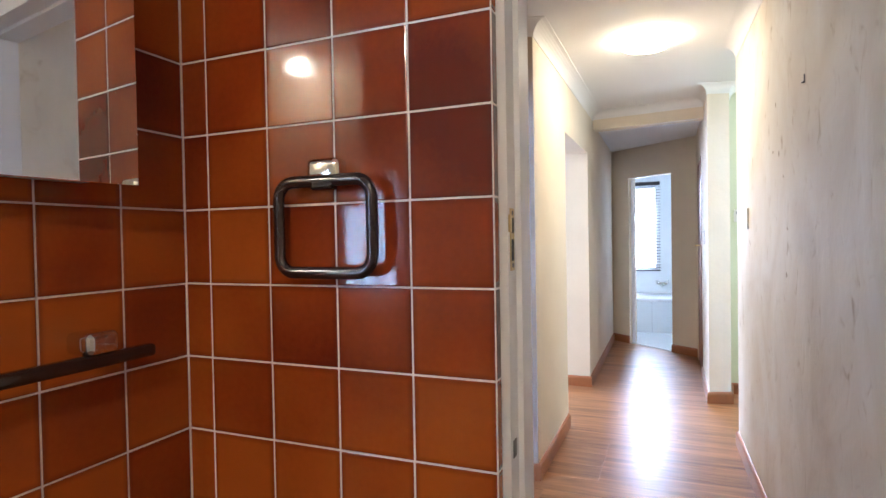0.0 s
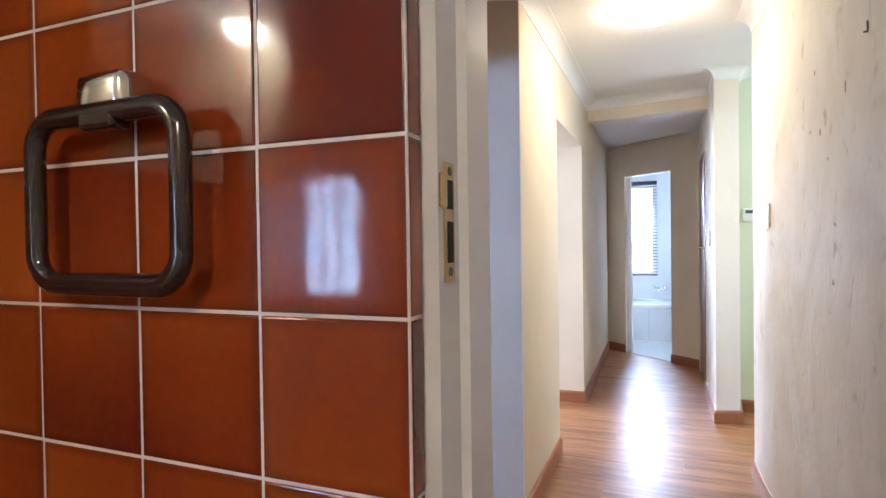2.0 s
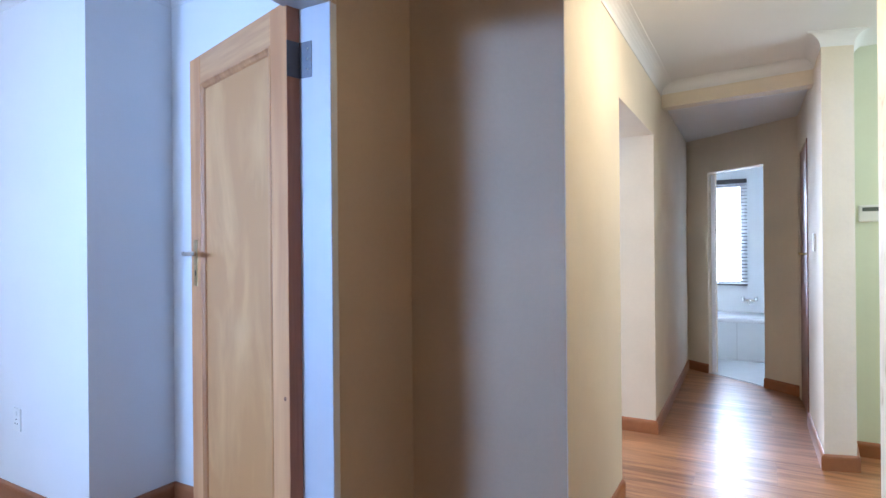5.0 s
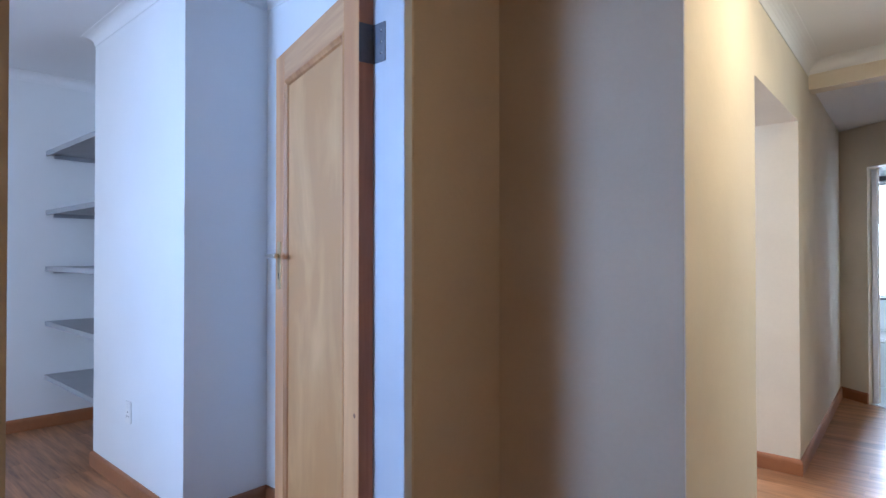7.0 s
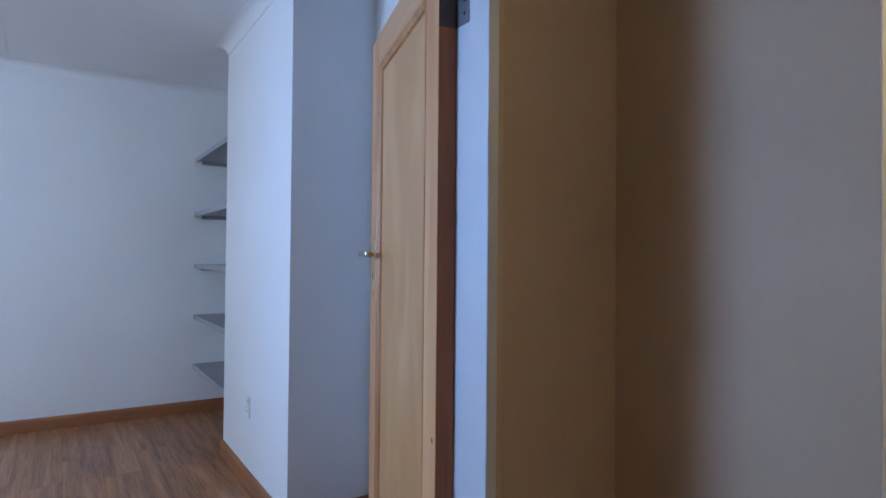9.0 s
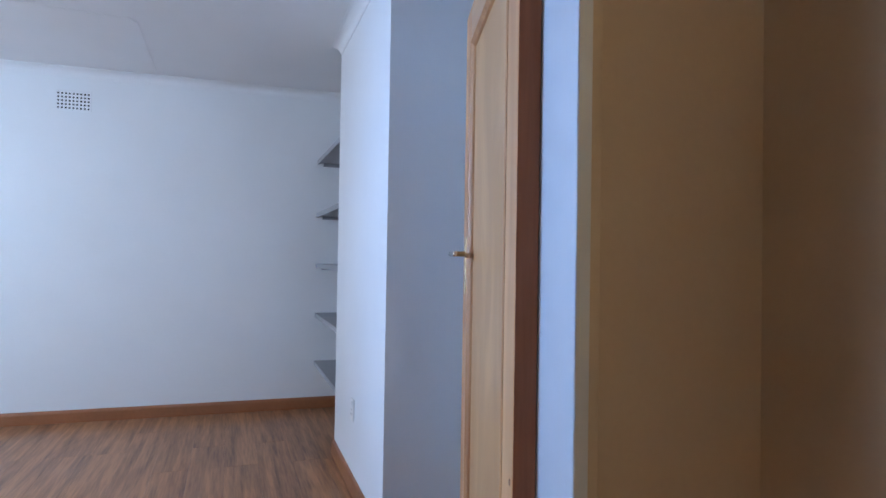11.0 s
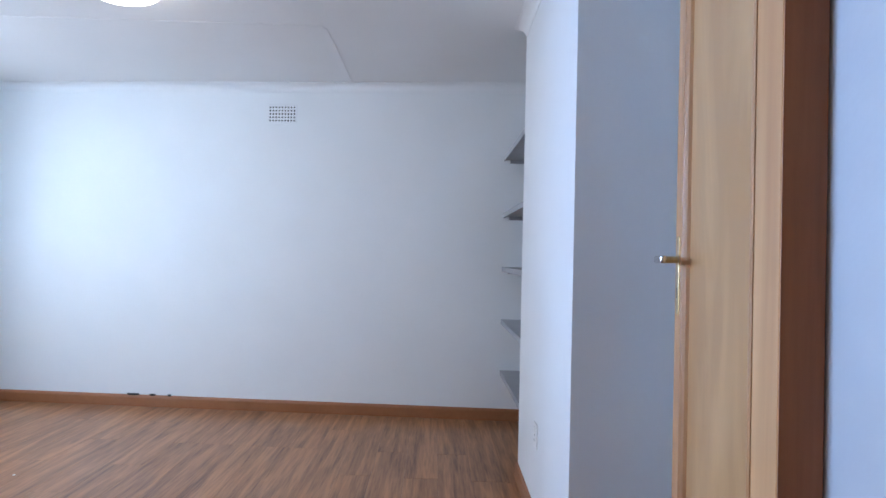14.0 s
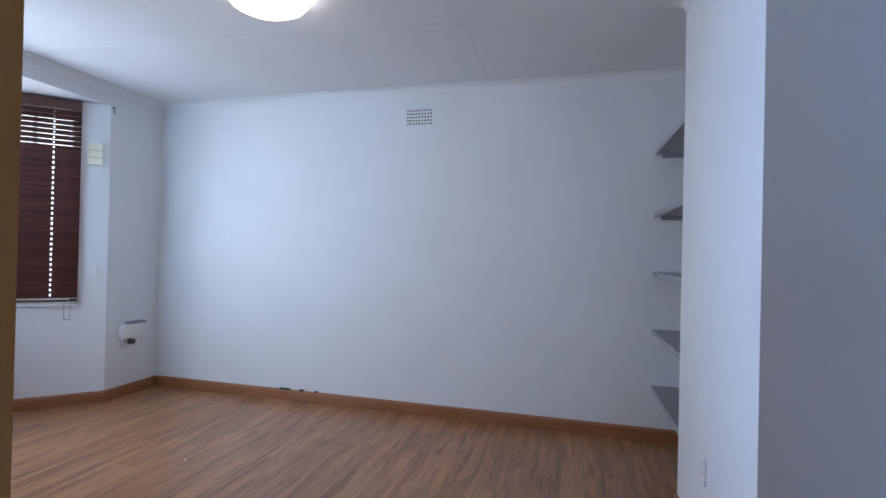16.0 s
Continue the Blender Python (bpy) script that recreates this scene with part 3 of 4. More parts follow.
cab = thing("mirror_cabinet", pose(-0.761, 0.0, 0.0), "bathroom wall cabinet with a mirror door slightly ajar", "mirror cabinet")
part("body", boxed(-0.001, 0.030, 0.19, 0.64, 1.432, 2.05, 0.002, 1), PLASTIC, cab)
bm = boxed(-0.006, 0.0, -0.50, 0.0, 1.427, 2.06, 0.001, 1)
bmesh.ops.transform(bm, matrix=pose(0.083, 0.688, 0, 0, 0, -5), verts=bm.verts)
part("mirror_door", bm, MIRROR, cab, "frameless mirror door")

rail = thing("towel_rail", pose(-0.761, 0.0, 1.126), "dark brown plastic towel rail with chrome end brackets", "towel rail")
part("bar", boxed(0.034, 0.058, 0.24, 0.738, -0.010, 0.014, 0.008, 3), DARKPL, rail, "", True)
for y in (0.632, 0.30):
    part("bracket", boxed(-0.001, 0.062, y - 0.030, y + 0.030, 0.012, 0.052, 0.012, 4), CHROME, rail, "chrome bracket", True)

wl = thing("ceiling_light", pose(0.18, -1.15, WC_C), "lit round glass ceiling light in the bathroom", "ceiling light")
part("base", lathe(bmesh.new(), [(0, 0), (0.085, 0), (0.085, -0.018), (0.07, -0.022)], 24), PLASTIC, wl, "", True)
part("shade", lathe(bmesh.new(), [(0.050, -0.018), (0.060, -0.04), (0.060, -0.07), (0.045, -0.09), (0.02, -0.098), (0, -0.10)], 24), glow("lit_bathroom_shade", (1.0, 0.82, 0.52), 225.0), wl, "lit warm glass shade", True)


def bar_window(name, label, m, w, h, bars=2, blind=False):
    """Window in its hole. Local x across, y outwards, z up from the sill."""
    win = thing(name, m, label, "window", kind="structure")
    fr = part("window_frame", boxed(0, w, 0.0, 0.04, 0, 0.04), STEEL, win)
    for a in ((0, 0.04, 0.0, 0.04, 0.04, h), (w - 0.04, w, 0.0, 0.04, 0.04, h), (0.04, w - 0.04, 0.0, 0.04, h - 0.04, h)):
        part("window_frame", boxed(*a), STEEL, win)
    for k in range(bars):
        x = 0.04 + (w - 0.08) * (k + 1) / (bars + 1)
        part("mullion", boxed(x - 0.012, x + 0.012, 0.004, 0.036, 0.04, h - 0.04), STEEL, win)
    pane = part("pane", boxed(0.04, w - 0.04, 0.018, 0.022, 0.04, h - 0.04), m_glass, win)
    pane.visible_shadow = False
    return win


bar_window("window_1", "small steel window with frosted daylight in the bathroom", pose(-1.82, -1.43, 0.98), 0.42, 0.72, 2)
structure("backdrop", boxed(-1.95, -1.2, -1.72, -1.70, 0.8, 1.9), glow("pale_daylight", (0.80, 0.88, 1.0), 3.0), "pale daylight outside the small bathroom window", "backdrop")

# ---- hall ----
hl = thing("ceiling_light", pose(0.05, 3.50, HC), "lit frosted glass ceiling light in the hall", "ceiling light")
part("base", lathe(bmesh.new(), [(0, 0), (0.09, 0), (0.09, -0.02), (0.06, -0.03), (0, -0.03)], 28), CHROME, hl, "", True)
part("shade", lathe(bmesh.new(), [(0.155, -0.022), (0.16, -0.028), (0.135, -0.045), (0.09, -0.058), (0.04, -0.066), (0, -0.068)], 32), BULB, hl, "shallow lit frosted glass bowl", True)
part("finial", lathe(bmesh.new(), [(0.0, -0.066), (0.010, -0.068), (0.010, -0.078), (0.0, -0.084)], 14), BRASS, hl, "", True)


def wall_switch(m, label, w=0.07, h=0.115, levers=1, deep=0.013):
    """Local x across, y out of the wall, z up; the origin in the plate's middle."""
    sw = thing("light_switch", m, label, "light switch")
    part("plate", boxed(-w / 2, w / 2, 0, deep, -h / 2, h / 2, 0.004, 2), PLASTIC, sw)
    for k in range(levers):
        z = (k - (levers - 1) / 2) * 0.035
        part("rocker", boxed(-0.010, 0.010, deep - 0.0005, deep + 0.0035, z - 0.013, z + 0.013, 0.002, 2), PLASTIC, sw)
    return sw


def on_wall(a, b, s, z, out=0.0):
    """Pose on a wall from a to b, s metres along; local y points to the left of the way."""
    a, b = Vector(a), Vector(b)
    d = (b - a).normalized()
    p = a + d * s + Vector((-d.y, d.x)) * out
    return pose(p.x, p.y, z, 0, 0, math.degrees(math.atan2(d.y, d.x)))


RW = ((0.640, 1.008), (0.555, 3.87))
wall_switch(on_wall(*RW, 2.47, 1.405), "white plastic light switch on the rough hall wall", 0.115, 0.115, 2, 0.011)
wall_switch(on_wall((0.437, 4.78), (0.430, 5.70), 0.42, 1.30), "white plastic light switch on the wall near the brown door")
kp = thing("alarm_keypad", on_wall((1.2, 5.13), (0.62, 5.13), 0.49, 1.47), "white plastic alarm keypad on the green passage wall", "keypad")
part("case", boxed(-0.062, 0.062, 0, 0.024, -0.05, 0.05, 0.006, 3), PLASTIC, kp)
part("display", boxed(-0.045, 0.045, 0.0235, 0.026, 0.012, 0.036, 0.001, 1), mat("grey_display", (0.10, 0.12, 0.11), 0.25), kp, "dark grey display strip")

hook = thing("picture_hook", on_wall(*RW, 1.195, 1.845), "small rusty picture hook in rough cream plaster", "hook")
part("plate", boxed(-0.003, 0.003, 0, 0.003, -0.015, 0.015, 0.001, 1), HINGE, hook)
part("prong", boxed(-0.002, 0.002, 0.002, 0.010, -0.015, -0.010, 0.001, 1), HINGE, hook)

CHIP = mat("old_plaster_chip", (0.52, 0.43, 0.33), 0.9, var=0.3, vscale=30)
cr = random.Random(12)
for s, z, l, hh in [(1.68, 1.86, 0.02, 0.03), (1.37, 1.74, 0.014, 0.05), (1.74, 1.67, 0.05, 0.02), (1.62, 1.65, 0.03, 0.035), (1.47, 1.34, 0.04, 0.02), (1.49, 1.16, 0.03, 0.03), (1.54, 1.55, 0.02, 0.02)]:
    m0 = on_wall(*RW, s, z, 0.0005)
    chip = thing("plaster_chip", m0, "small chipped brownish scuff in rough cream plaster", "scuff", "scuffs on the rough wall")
    bm = bmesh.new()
    ring = [(cr.uniform(0.25, 0.5) * l * math.cos(k * math.pi / 4), cr.uniform(0.25, 0.5) * hh * math.sin(k * math.pi / 4)) for k in range(8)]
    lo, hi = [bm.verts.new((u, -0.004, v)) for u, v in ring], [bm.verts.new((u * 0.8, 0.0008, v * 0.8)) for u, v in ring]
    bm.faces.new(hi)
    for k in range(8):
        bm.faces.new((lo[k], lo[k - 1], hi[k - 1], hi[k]))
    bmesh.ops.recalc_face_normals(bm, faces=bm.faces)
    part("chip", bm, CHIP, chip)

# brown door at the hall's end, closed in its opening
bd = thing("door", on_wall((0.428, 5.70), (0.420, 6.42), 0.0, 0.0), "brown stained wooden door closed at the hall's end", "door")
part("leaf", boxed(0.01, 0.71, -0.045, -0.005, 0.01, 2.04, 0.003, 1), DARKWOOD, bd)
part("frame_board", boxed(0.0, 0.03, -0.06, 0.004, 0.0, 2.05, 0.002, 1), DARKWOOD, bd)
hd = part("handle", tube(bmesh.new(), (0.08, -0.005, 1.22), (0.08, 0.05, 1.22), 0.008), BRASS, bd, "small brass handle")
part("lever", tube(bmesh.new(), (0.08, 0.046, 1.22), (0.17, 0.046, 1.22), 0.007), BRASS, hd)

# second bathroom: open white door, bath, window with a dark blind, tap
p0 = Vector(on_end(S0 + 0.012, 0.03))
wd = thing("door", pose(p0.x, p0.y, 0, 0, 0, 98), "white painted door standing open into the bathroom", "door")
part("leaf", boxed(0.0, 0.60, -0.04, 0.0, 0.01, 2.0, 0.003, 1), STEEL, wd)
part("lock_plate", boxed(0.54, 0.58, -0.043, -0.039, 0.98, 1.16, 0.001, 1), BRASS, wd)
tub = thing("bathtub", pose(-0.05, 8.30, 0.006), "white enamel bathtub with a plain white side panel", "bathtub")
bm = boxed(-0.85, 0.75, -0.34, 0.38, 0.42, 0.47, 0.018, 3)
part("rim", bm, ENAMEL, tub, "", True)
part("side_panel", boxed(-0.85, 0.75, -0.325, -0.30, 0.0, 0.42), WTILE, tub)
for k in range(1, 6):
    part("panel_joint", boxed(-0.85 + k * 0.27 - 0.0015, -0.85 + k * 0.27 + 0.0015, -0.3265, -0.324, 0.0, 0.42), GREY, tub)
tap = thing("bath_tap", pose(0.03, 8.70, 0.62), "chrome bath mixer tap on the tiled wall", "tap")
part("body", boxed(-0.07, 0.07, -0.06, 0.0, -0.02, 0.02, 0.012, 3), CHROME, tap, "", True)
part("spout", tube(bmesh.new(), (0, -0.05, 0), (0, -0.16, -0.03), 0.012), CHROME, tap)
for x in (-0.07, 0.07):
    part("knob", tube(bmesh.new(), (x, -0.06, 0.0), (x, -0.06, 0.045), 0.018, 10), CHROME, tap)
soap = thing("soap_dish", pose(-0.46, 8.70, 0.66), "white ceramic soap dish on the bathroom wall", "soap dish")
part("dish", boxed(-0.08, 0.08, -0.09, 0.0, -0.02, 0.03, 0.012, 3), ENAMEL, soap, "", True)


def slat_blind(name, label, m, w, h, pitch, tilt, material, open_rows=0, rail_h=0.05, holes=(), open_tilt=8):
    """Venetian blind hanging from local (0, 0, 0); local x across, z down is negative. The top rows hang open."""
    bl = thing(name, m, label, "blind")
    part("headrail", boxed(0, w, -0.03, 0.03, -rail_h, 0.0, 0.003, 1), material, bl)
    n = int((h - rail_h) / pitch)
    meshes = {}
    for key, ang in (("open", open_tilt), ("shut", tilt)):
        sb = bmesh.new()
        cuts = [0.0] + [c for x in holes for c in (x - 0.006, x + 0.006)] + [w]
        for a, b in zip(cuts[::2], cuts[1::2]):
            box(sb, a, b, -0.024, 0.024, -0.0015, 0.0015)
        for x in holes:
            box(sb, x - 0.006, x + 0.006, -0.024, -0.009, -0.0015, 0.0015)
            box(sb, x - 0.006, x + 0.006, 0.009, 0.024, -0.0015, 0.0015)
        bmesh.ops.rotate(sb, verts=sb.verts, cent=(0, 0, 0), matrix=Matrix.Rotation(radians(ang), 3, "X"))
        me = bpy.data.meshes.new("slat_" + key)
        sb.to_mesh(me)
        sb.free()
        me.materials.append(material)
        meshes[key] = me
    for k in range(n):
        s = new("slat", meshes["open" if k < open_rows else "shut"])
        s.parent = bl
        s.location = (0, 0, -rail_h - pitch * (k + 0.6))
    part("bottom_rail", boxed(0, w, -0.025, 0.025, -h, -h + 0.018, 0.003, 1), material, bl)
    for x in (0.12 * w, 0.88 * w) if w < 0.6 else (0.15 * w, 0.5 * w, 0.85 * w):
        part("ladder_cord", boxed(x - 0.0012, x + 0.0012, 0.026, 0.028, -h, -rail_h), material, bl)
    if holes:
        part("pull_cord", boxed(0.045, 0.0475, 0.03, 0.0325, -h - 0.14, -rail_h), material, bl)
        part("pull_cord", boxed(0.085, 0.0875, 0.03, 0.0325, -h - 0.14, -rail_h), material, bl)
        part("cord_loop", boxed(0.045, 0.0875, 0.03, 0.0325, -h - 0.143, -h - 0.140), material, bl)
    return bl


slat_blind("venetian_blind", "pale slatted blind over the small bathroom window", pose(-1.82, -1.37, 1.70), 0.42, 0.70, 0.05, 12, GREY, 0)
bar_window("window_2", "bathroom window with bright daylight", pose(-0.72, 8.74, 0.80), 0.70, 1.25, 1)
slat_blind("venetian_blind", "dark slatted blind in the bathroom window", pose(-0.73, 8.66, 2.10), 0.74, 1.30, 0.042, 20, mat("dark_slat", (0.03, 0.028, 0.03), 0.4), 40)
structure("backdrop", boxed(-1.2, 0.9, 9.0, 9.02, 0.6, 2.4), DAY, "bright daylight outside the bathroom window", "backdrop")
structure("backdrop", boxed(-3.75, -3.73, 3.5, 5.7, 0.7, 2.4), DAY, "bright daylight outside the side room window", "backdrop")

# ---- bedroom door and frame ----
fr2 = thing("door_frame", pose(0, 0, 0), "white painted steel frame of the bedroom doorway", "door frame", kind="structure")
part("jamb", boxed(-1.204, -1.050, 2.3018, 2.334, 0, DH, 0.002, 1), DIMMED_FRAME, fr2)
part("head", boxed(-1.204, -1.066, 1.46, 2.317, DH, DH + 0.028), DIMMED_FRAME, fr2)

LW, LT, LH = 0.795, 0.047, 2.075
leaf = thing("door", pose(-1.192, 2.256, 0, 0, 0, 164.4), "varnished pine door with one long panel standing open", "door")
ST, RL = 0.105, 0.115
part("stile", boxed(0.0, ST, -LT, 0, 0.012, LH, 0.002, 1), PINE, leaf)
part("stile", boxed(LW - ST, LW, -LT, 0, 0.012, LH, 0.002, 1), PINE, leaf)
part("rail", boxed(ST, LW - ST, -LT, 0, LH - RL, LH, 0.002, 1), PINEX, leaf)
part("rail", boxed(ST, LW - ST, -LT, 0, 0.012, 0.21, 0.002, 1), PINEX, leaf)
part("panel", boxed(ST - 0.01, LW - ST + 0.01, -LT + 0.014, -0.013, 0.20, LH - RL + 0.01), PANEL, leaf, "pale pine panel with a figured grain")
MOULD = [(0.0, 0.0), (0.0, 0.014), (0.006, 0.016), (0.012, 0.011), (0.020, 0.007), (0.024, 0.0)]


def mould(a, b, inward):
    bm = bmesh.new()
    a, b, n = Vector(a), Vector(b), Vector(inward)
    d = (b - a).normalized()
    rows = []
    for p, sgn in ((a, 1), (b, -1)):
        rows.append([bm.verts.new((p.x + n.x * q + sgn * d.x * q, -0.013 + h, p.y + n.y * q + sgn * d.y * q)) for q, h in MOULD])
    for i in range(len(MOULD)):
        bm.faces.new((rows[0][i], rows[0][(i + 1) % 6], rows[1][(i + 1) % 6], rows[1][i]))
    return bm


x0, x1, z0, z1 = ST, LW - ST, 0.21, LH - RL
MW = wood("moulding_wood", (0.30, 0.12, 0.045), (0.52, 0.27, 0.11), "Z", 0.5, 9, 0.06, 0.0)
for a, b, n in (((x0, z0), (x0, z1), (1, 0)), ((x1, z0), (x1, z1), (-1, 0)), ((x0, z0), (x1, z0), (0, 1)), ((x0, z1), (x1, z1), (0, -1))):
    part("moulding", mould(a, b, n), MW, leaf)
part("edge_band", boxed(-0.002, 0.0005, -LT + 0.001, -0.001, 0.013, LH - 0.001), EDGEWOOD, leaf, "darker stained door edge")
part("knot", tube(bmesh.new(), (0.025, -0.004, 0.80), (0.025, 0.0006, 0.80), 0.007, 10), DARKWOOD, leaf, "small dark knot in the stile")
hp = part("handle_plate", boxed(LW - 0.070, LW - 0.032, -0.0005, 0.003, 1.135, 1.325, 0.001, 1), BRASS, leaf, "worn brass handle plate")
part("lever_stem", tube(bmesh.new(), (LW - 0.05, 0.002, 1.268), (LW - 0.05, 0.050, 1.268), 0.0085, 12), BRASS, hp)
part("lever", boxed(LW - 0.165, LW - 0.040, 0.042, 0.056, 1.259, 1.277, 0.005, 3), CHROME, hp, "satin lever", True)
part("keyhole", boxed(LW - 0.054, LW - 0.046, 0.0028, 0.0036, 1.175, 1.20), BLACK, hp)
for z in (1.835, 0.25):
    h = part("hinge", boxed(-0.004, -0.0018, -LT, 0.0, z, z + 0.115), HINGE, leaf, "dull steel butt hinge")
    part("knuckle", tube(bmesh.new(), (-0.005, -LT - 0.004, z), (-0.005, -LT - 0.004, z + 0.115), 0.006, 10), HINGE, h)
part("jamb_hinge_leaf", boxed(-1.180, -1.126, 2.2996, 2.3017, 1.835, 1.95), HINGE, fr2, "dull steel hinge leaf")
for z in (1.86, 1.893, 1.926):
    part("screw", tube(bmesh.new(), (-1.142, 2.2998, z), (-1.142, 2.2984, z), 0.004, 8), CHROME, fr2)

# ---- bedroom things ----
# shelves in the recess beside the pier
for z in (2.027, 1.589, 1.174, 0.770, 0.377):
    sh = thing("wall_shelf", pose(0, 0, z), "grey painted shelf board in the wall recess", "shelf", "shelves in the recess")
    bm = bmesh.new()
    prism(bm, [(-3.757, 2.392), (-3.757, 2.773), (-4.838, 2.773), (-4.866, 2.392)], -0.012, 0.012)
    part("board", bm, GREY, sh)
    part("front_lip", boxed(-4.862, -3.757, 2.384, 2.392, -0.022, 0.012), GREY, sh)
    part("batten", boxed(-4.848, -4.828, 2.43, 2.77, -0.040, -0.0125), GREY, sh)

sk = thing("wall_socket", pose(-3.175, 2.358, 0.43, 0, 0, 180), "white plastic wall socket on the pier", "socket")
part("plate", boxed(-0.036, 0.036, 0, 0.009, -0.058, 0.058, 0.003, 2), PLASTIC, sk)
part("rocker", boxed(-0.010, 0.010, 0.008, 0.013, 0.022, 0.044, 0.002, 2), PLASTIC, sk)
for dx, dz in ((-0.011, -0.02), (0.011, -0.02), (0.0, 0.002)):
    part("pin_hole", tube(bmesh.new(), (dx, 0.0085, dz), (dx, 0.0098, dz), 0.004, 8), BLACK, sk)

BW = ((-4.84, 2.775), (-5.20, -1.90))
vent = thing("air_vent", on_wall(*BW, 2.157, 2.363), "white painted air vent with rows of dark holes", "air vent")
part("plate", boxed(-0.118, 0.118, 0, 0.004, -0.076, 0.076, 0.002, 1), WHITE, vent)
hole = boxed(-0.0060, 0.0060, 0.0035, 0.0050, -0.0060, 0.0060)
hole_me = bpy.data.meshes.new("vent_hole")
hole.to_mesh(hole_me)
hole.free()
hole_me.materials.append(BLACK)
for i in range(9):
    for k in range(5):
        o = new("vent_hole", hole_me)
        o.parent = vent
        o.location = (-0.098 + i * 0.0245, 0, -0.053 + k * 0.0265)

bl2 = thing("ceiling_light", pose(-3.27, 0.29, BC), "lit white glass ceiling light in the bedroom", "ceiling light")
part("base", lathe(bmesh.new(), [(0, 0), (0.10, 0), (0.10, -0.025), (0.06, -0.045), (0, -0.045)], 28), PLASTIC, bl2, "", True)
part("shade", lathe(bmesh.new(), [(0.20, -0.036), (0.207, -0.048), (0.18, -0.080), (0.125, -0.106), (0.06, -0.120), (0, -0.125)], 32), BULB2, bl2, "shallow lit glass bowl", True)

# board joints in the bedroom ceiling
for a in ((-3.86, -3.82, -1.8, 1.17), (-5.0, -3.86, 1.15, 1.19)):
    structure("trim", boxed(a[0], a[1], a[2], a[3], BC - 0.0025, BC + 0.001), CEIL, "thin cover strip over a ceiling board joint", "trim")

# window bay
for (a, b, s0, s1), n in zip(BAY, (3, 4, 5)):
    va, vb = Vector(a), Vector(b)
    d = (vb - va).normalized()
    p = va + d * s0 + Vector((d.y, -d.x)) * 0.10
    ang = math.degrees(math.atan2(d.y, d.x)) + 180
    q = va + d * s1 + Vector((d.y, -d.x)) * 0.10
    bar_window("window_%d" % n, "white framed bay window in the bedroom", pose(q.x, q.y, 0.82, 0, 0, ang), s1 - s0, 1.52, 1 if s1 - s0 < 0.8 else 2)
    c = va + d * ((s0 + s1) / 2)
    structure("window_sill", box(bmesh.new(), -(s1 - s0) / 2 - 0.03, (s1 - s0) / 2 + 0.03, -0.12, 0.03, 0.795, 0.818, 0.004, 1), STEEL, "white painted window sill in the bay", "window sill").matrix_world = pose(c.x, c.y, 0, 0, 0, ang + 180)
d = (Vector(K2) - Vector(K)).normalized()
slat_blind("venetian_blind", "dark red-brown wooden venetian blind, top slats open", on_wall(K, K2, 0.20, 2.425, 0.035), 0.66, 1.59, 0.040, 76, BLINDWOOD, 8, 0.075, (0.18, 0.49), 33)
structure("backdrop", boxed(-8.5, -1.5, -3.6, -3.58, -0.4, 3.6), glow("garden_daylight", (0.90, 0.95, 1.0), 4.0), "bright daylight outside the bay windows", "backdrop")

sp1 = thing("alarm_box", on_wall(K, K2, 0.105, 2.02, 0.0), "cream plastic sensor box beside the window", "sensor box")
for k in range(3):
    part("section", boxed(-0.05, 0.05, 0, 0.045, -0.088 + k * 0.059, -0.031 + k * 0.059, 0.004, 2), CREAMPL, sp1)
cl = thing("cord_cleat", on_wall(K, K2, 0.085, 1.07, 0.0), "small white cord cleat beside the window", "cleat")
part("plate", boxed(-0.018, 0.018, 0, 0.010, -0.045, 0.045, 0.004, 2), PLASTIC, cl)
part("horn", boxed(-0.010, 0.022, 0.008, 0.034, -0.012, 0.016, 0.004, 2), PLASTIC, cl)
wb = thing("wall_box", pose(-4.86, -1.90, 0.55), "white plastic junction box on the wall", "junction box")
part("case", boxed(-0.11, 0.13, 0, 0.07, -0.055, 0.065, 0.012, 3), PLASTIC, wb, "", True)
part("lid", boxed(-0.115, 0.06, 0, 0.075, 0.067, 0.082, 0.004, 2), GREY, wb, "grey lid")
part("back_plate", boxed(-0.09, 0.10, 0, 0.03, -0.13, -0.057, 0.004, 2), PLASTIC, wb)
part("knob", tube(bmesh.new(), (0.035, 0.02, -0.085), (0.035, 0.075, -0.085), 0.024, 14), HINGE, wb, "round grey knob")
ck = thing("curtain_hook", pose(-4.60, -1.895, 2.42), "small dark metal curtain hook at the bay corner", "hook")
part("stem", boxed(-0.004, 0.004, 0, 0.03, -0.004, 0.004, 0.001, 1), HINGE, ck)
part("prong", boxed(-0.004, 0.004, 0.024, 0.03, -0.05, 0.0, 0.001, 1), HINGE, ck)
scrap = thing("paper_scrap", pose(-3.68, -0.43, 0.001, 0, 0, 25), "tiny white paper scrap lying on the laminate floor", "paper scrap")
part("scrap", boxed(-0.010, 0.010, -0.006, 0.006, 0.0, 0.003, 0.001, 1), PLASTIC, scrap)
for s, l in ((3.32, 0.10), (3.16, 0.05), (3.02, 0.03)):
    db = thing("plaster_flake", on_wall(*BW, s, 0.095, 0.004), "dark broken gap in the plaster above the baseboard", "damage")
    bm = bmesh.new()
    prism(bm, [(-l / 2, 0.0), (l / 2, 0.0), (l * 0.3, 0.010), (-l * 0.2, 0.013)], -0.006, 0.008)
    part("flake", bm, BLACK, db)

# ---- glazed tiles ----
TP, TG = 0.1535, 0.0034
tile_meshes = {}


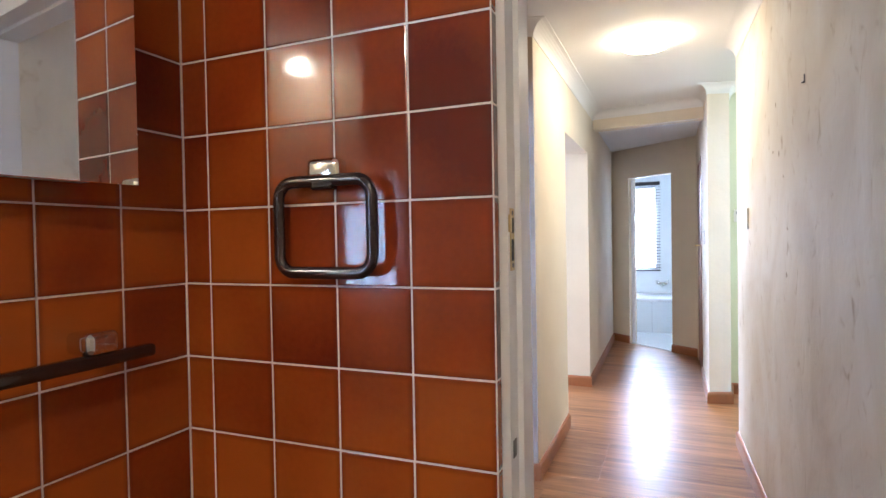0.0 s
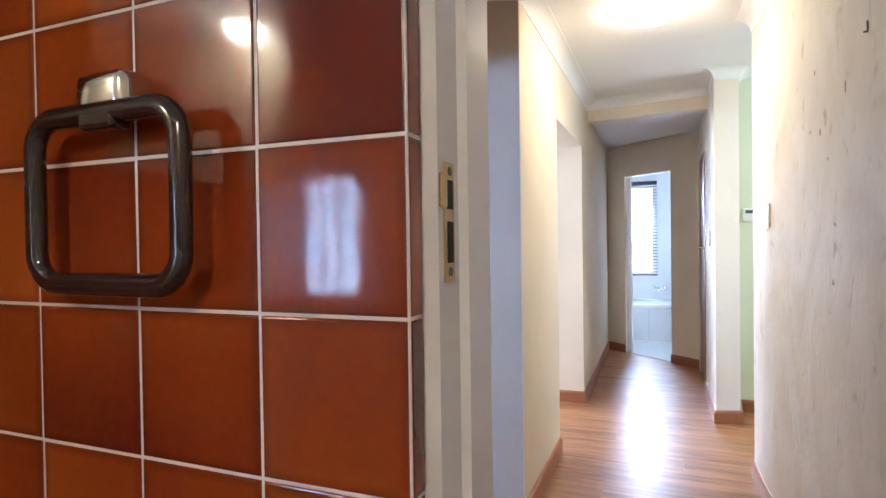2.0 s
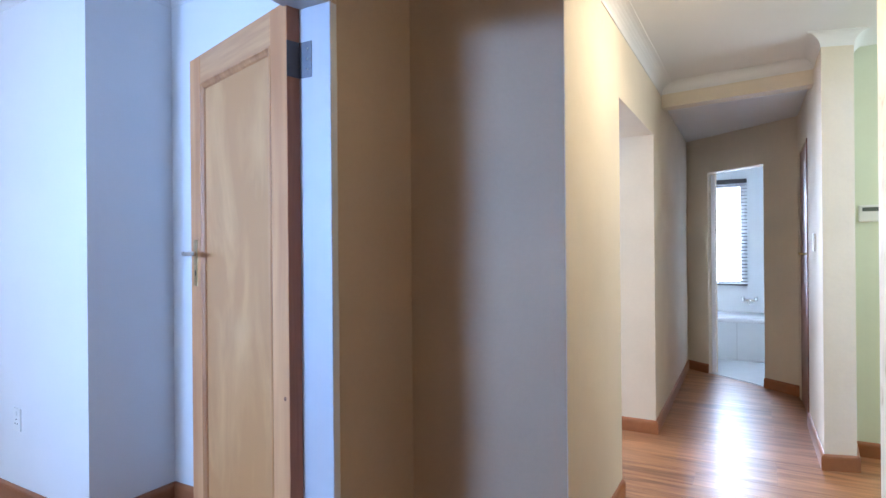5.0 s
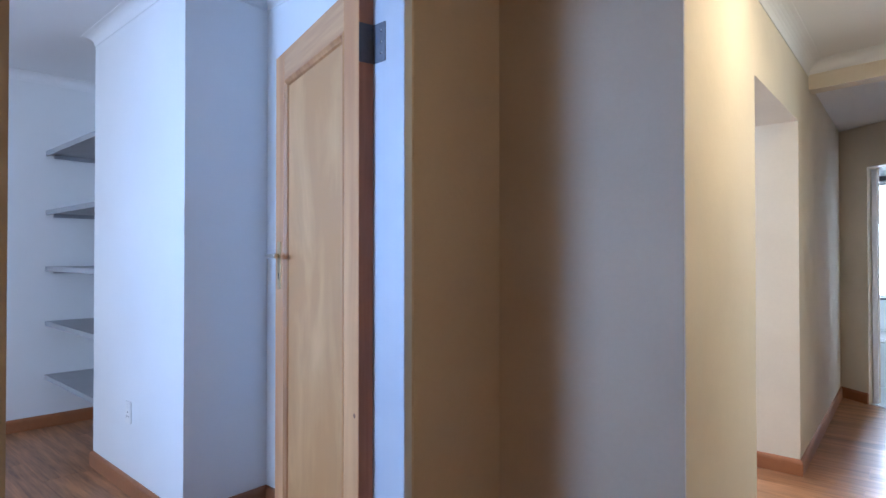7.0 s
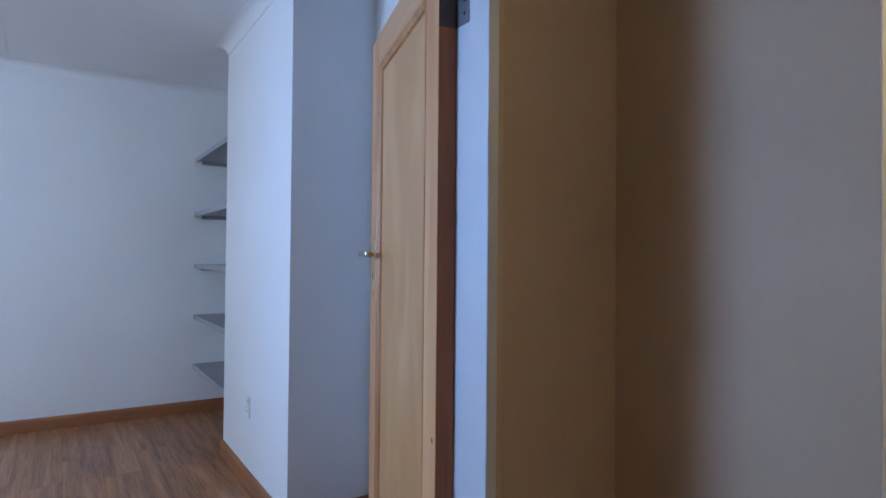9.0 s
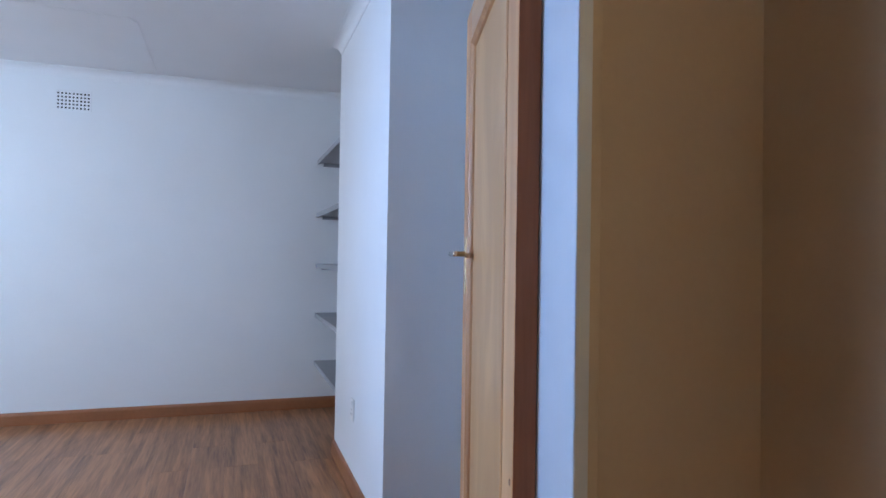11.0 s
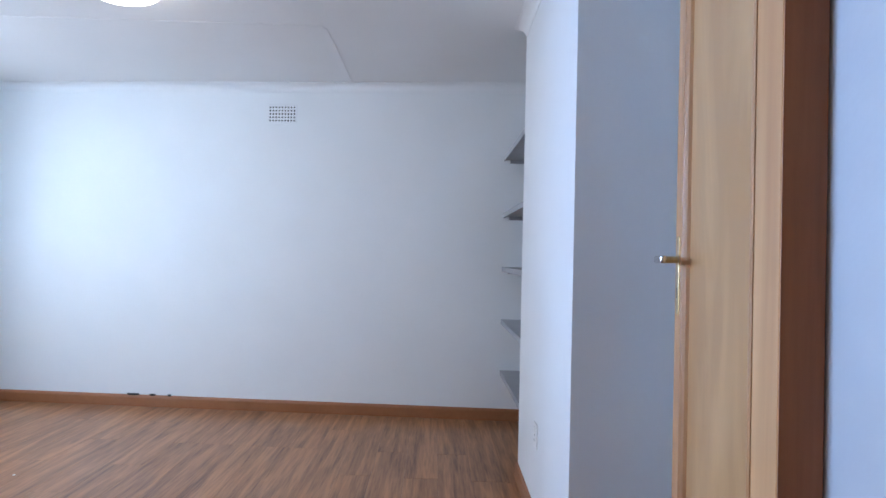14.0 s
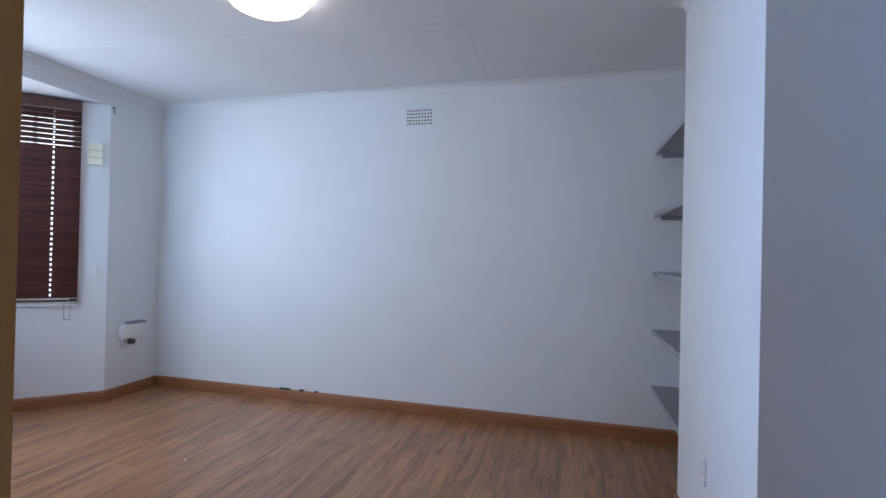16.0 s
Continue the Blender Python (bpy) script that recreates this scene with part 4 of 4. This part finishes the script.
def tile_mesh(w, h):
    """A tile that faces local -y, its rim rounded, centred on the origin."""
    key = (round(w, 4), round(h, 4))
    if key not in tile_meshes:
        me = bpy.data.meshes.new("tile")
        r = 0.0022
        rows = []
        for dx, y in ((0, 0.006), (0, 0.0016), (r * 0.35, 0.0005), (r, 0.0)):
            a, b = w / 2 - TG / 2 - dx, h / 2 - TG / 2 - dx
            rows.append([(-a, y, -b), (a, y, -b), (a, y, b), (-a, y, b)])
        v = [p for row in rows for p in row]
        f = [tuple(range(12, 16))]
        for i in range(3):
            for k in range(4):
                f.append((i * 4 + k, i * 4 + (k + 1) % 4, i * 4 + 4 + (k + 1) % 4, i * 4 + 4 + k))
        me.from_pydata(v, [], f)
        me.materials.append(TILE)
        tile_meshes[key] = me
    return tile_meshes[key]


rows = [(0.012 + k * TP, 0.012 + (k + 1) * TP) for k in range(15)] + [(0.012 + 15 * TP, WC_C)]
cols = [(-0.081 - (k + 1) * TP, -0.081 - k * TP) for k in range(4)] + [(-0.761, -0.081 - 4 * TP)]
jit = random.Random(4)
for z0, z1 in rows:
    for x0, x1 in cols:
        o = new("tile", tile_mesh(x1 - x0, z1 - z0))
        o.parent = wall_tiled
        o.matrix_world = pose((x0 + x1) / 2, 0.862 + jit.uniform(-0.0003, 0.0003), (z0 + z1) / 2, jit.uniform(-0.25, 0.25), 0, jit.uniform(-0.25, 0.25))
    o = new("tile", tile_mesh(0.028, z1 - z0))
    o.parent = wall_tiled
    o.matrix_world = pose(-0.081, 0.877, (z0 + z1) / 2, 0, 0, 90)
    y = 0.862
    for w in (0.146, TP, TP, TP):
        o = new("tile", tile_mesh(w, z1 - z0))
        o.parent = wall_nib
        o.matrix_world = pose(-0.761 + jit.uniform(-0.0003, 0.0003), y - w / 2, (z0 + z1) / 2, jit.uniform(-0.25, 0.25), 0, 90 + jit.uniform(-0.25, 0.25))
        y -= w

# ---- laminate planks ----
bm = bmesh.new()
prism(bm, [(-5.30, -1.98), (-4.75, -2.02), (-4.05, -2.65), (-2.1, -2.65), (-1.90, -1.98), (-1.86, -0.80), (-1.12, 0.10), (-1.12, 0.95), (2.40, 0.95), (2.40, 5.30), (0.80, 5.30),
           (0.80, 7.9), (-1.0, 7.9), (-1.0, 5.4), (-3.5, 5.4), (-3.5, 2.96), (-4.95, 2.96)], -0.12, -0.010)
floor = structure("floor", bm, mat("floor_screed", (0.06, 0.03, 0.02), 0.8, var=0.1), "reddish brown laminate plank floor with streaky grain", "floor")
plank_meshes = {}
PWD = 0.192


def plank_mesh(l, w):
    key = round(l, 3), round(w, 3)
    if key not in plank_meshes:
        me = bpy.data.meshes.new("plank")
        a, b, c = l / 2 - 0.0002, w / 2 - 0.0002, 0.0007
        v = [(-a, -b, -0.010), (a, -b, -0.010), (a, b, -0.010), (-a, b, -0.010), (-a, -b, -0.0008), (a, -b, -0.0008), (a, b, -0.0008), (-a, b, -0.0008),
             (-a + c, -b + c, 0), (a - c, -b + c, 0), (a - c, b - c, 0), (-a + c, b - c, 0)]
        f = [(8, 9, 10, 11)] + [(i + k, i + (k + 1) % 4, i + 4 + (k + 1) % 4, i + 4 + k) for i in (0, 4) for k in range(4)]
        me.from_pydata(v, [], f)
        me.materials.append(LAMINATE)
        plank_meshes[key] = me
    return plank_meshes[key]


pr = random.Random(8)
y = -2.70
while y < 7.75:
    xa, xb = -5.06 + y * 0.077, 0.62
    out = -1.90 - (y + PWD)  # how far the row lies out in the bay
    if out > 0:
        xa, xb = -4.72 + out * 0.95, -1.96 - out * 0.3
    elif y < 0.0:
        xb = -1.88 + max(0.0, y + 0.80) * 0.82
    elif y < 1.0:
        xb = -1.14
    elif y > 5.0:
        xa, xb = -1.0, 0.75
    elif y > 2.75:
        xa, xb = -3.4, 1.9
    elif y > 2.6:
        xb = 1.9
    x = xa - pr.choice((0.0, 0.4, 0.8))
    while x < xb - 0.02:
        p0, p1 = max(x, xa), min(x + 1.2, xb)
        if p1 - p0 > 0.02:
            o = new("plank", plank_mesh(p1 - p0, PWD))
            o.parent = floor
            o.location = ((p0 + p1) / 2, y + PWD / 2, 0)
        x += 1.2
    y += PWD
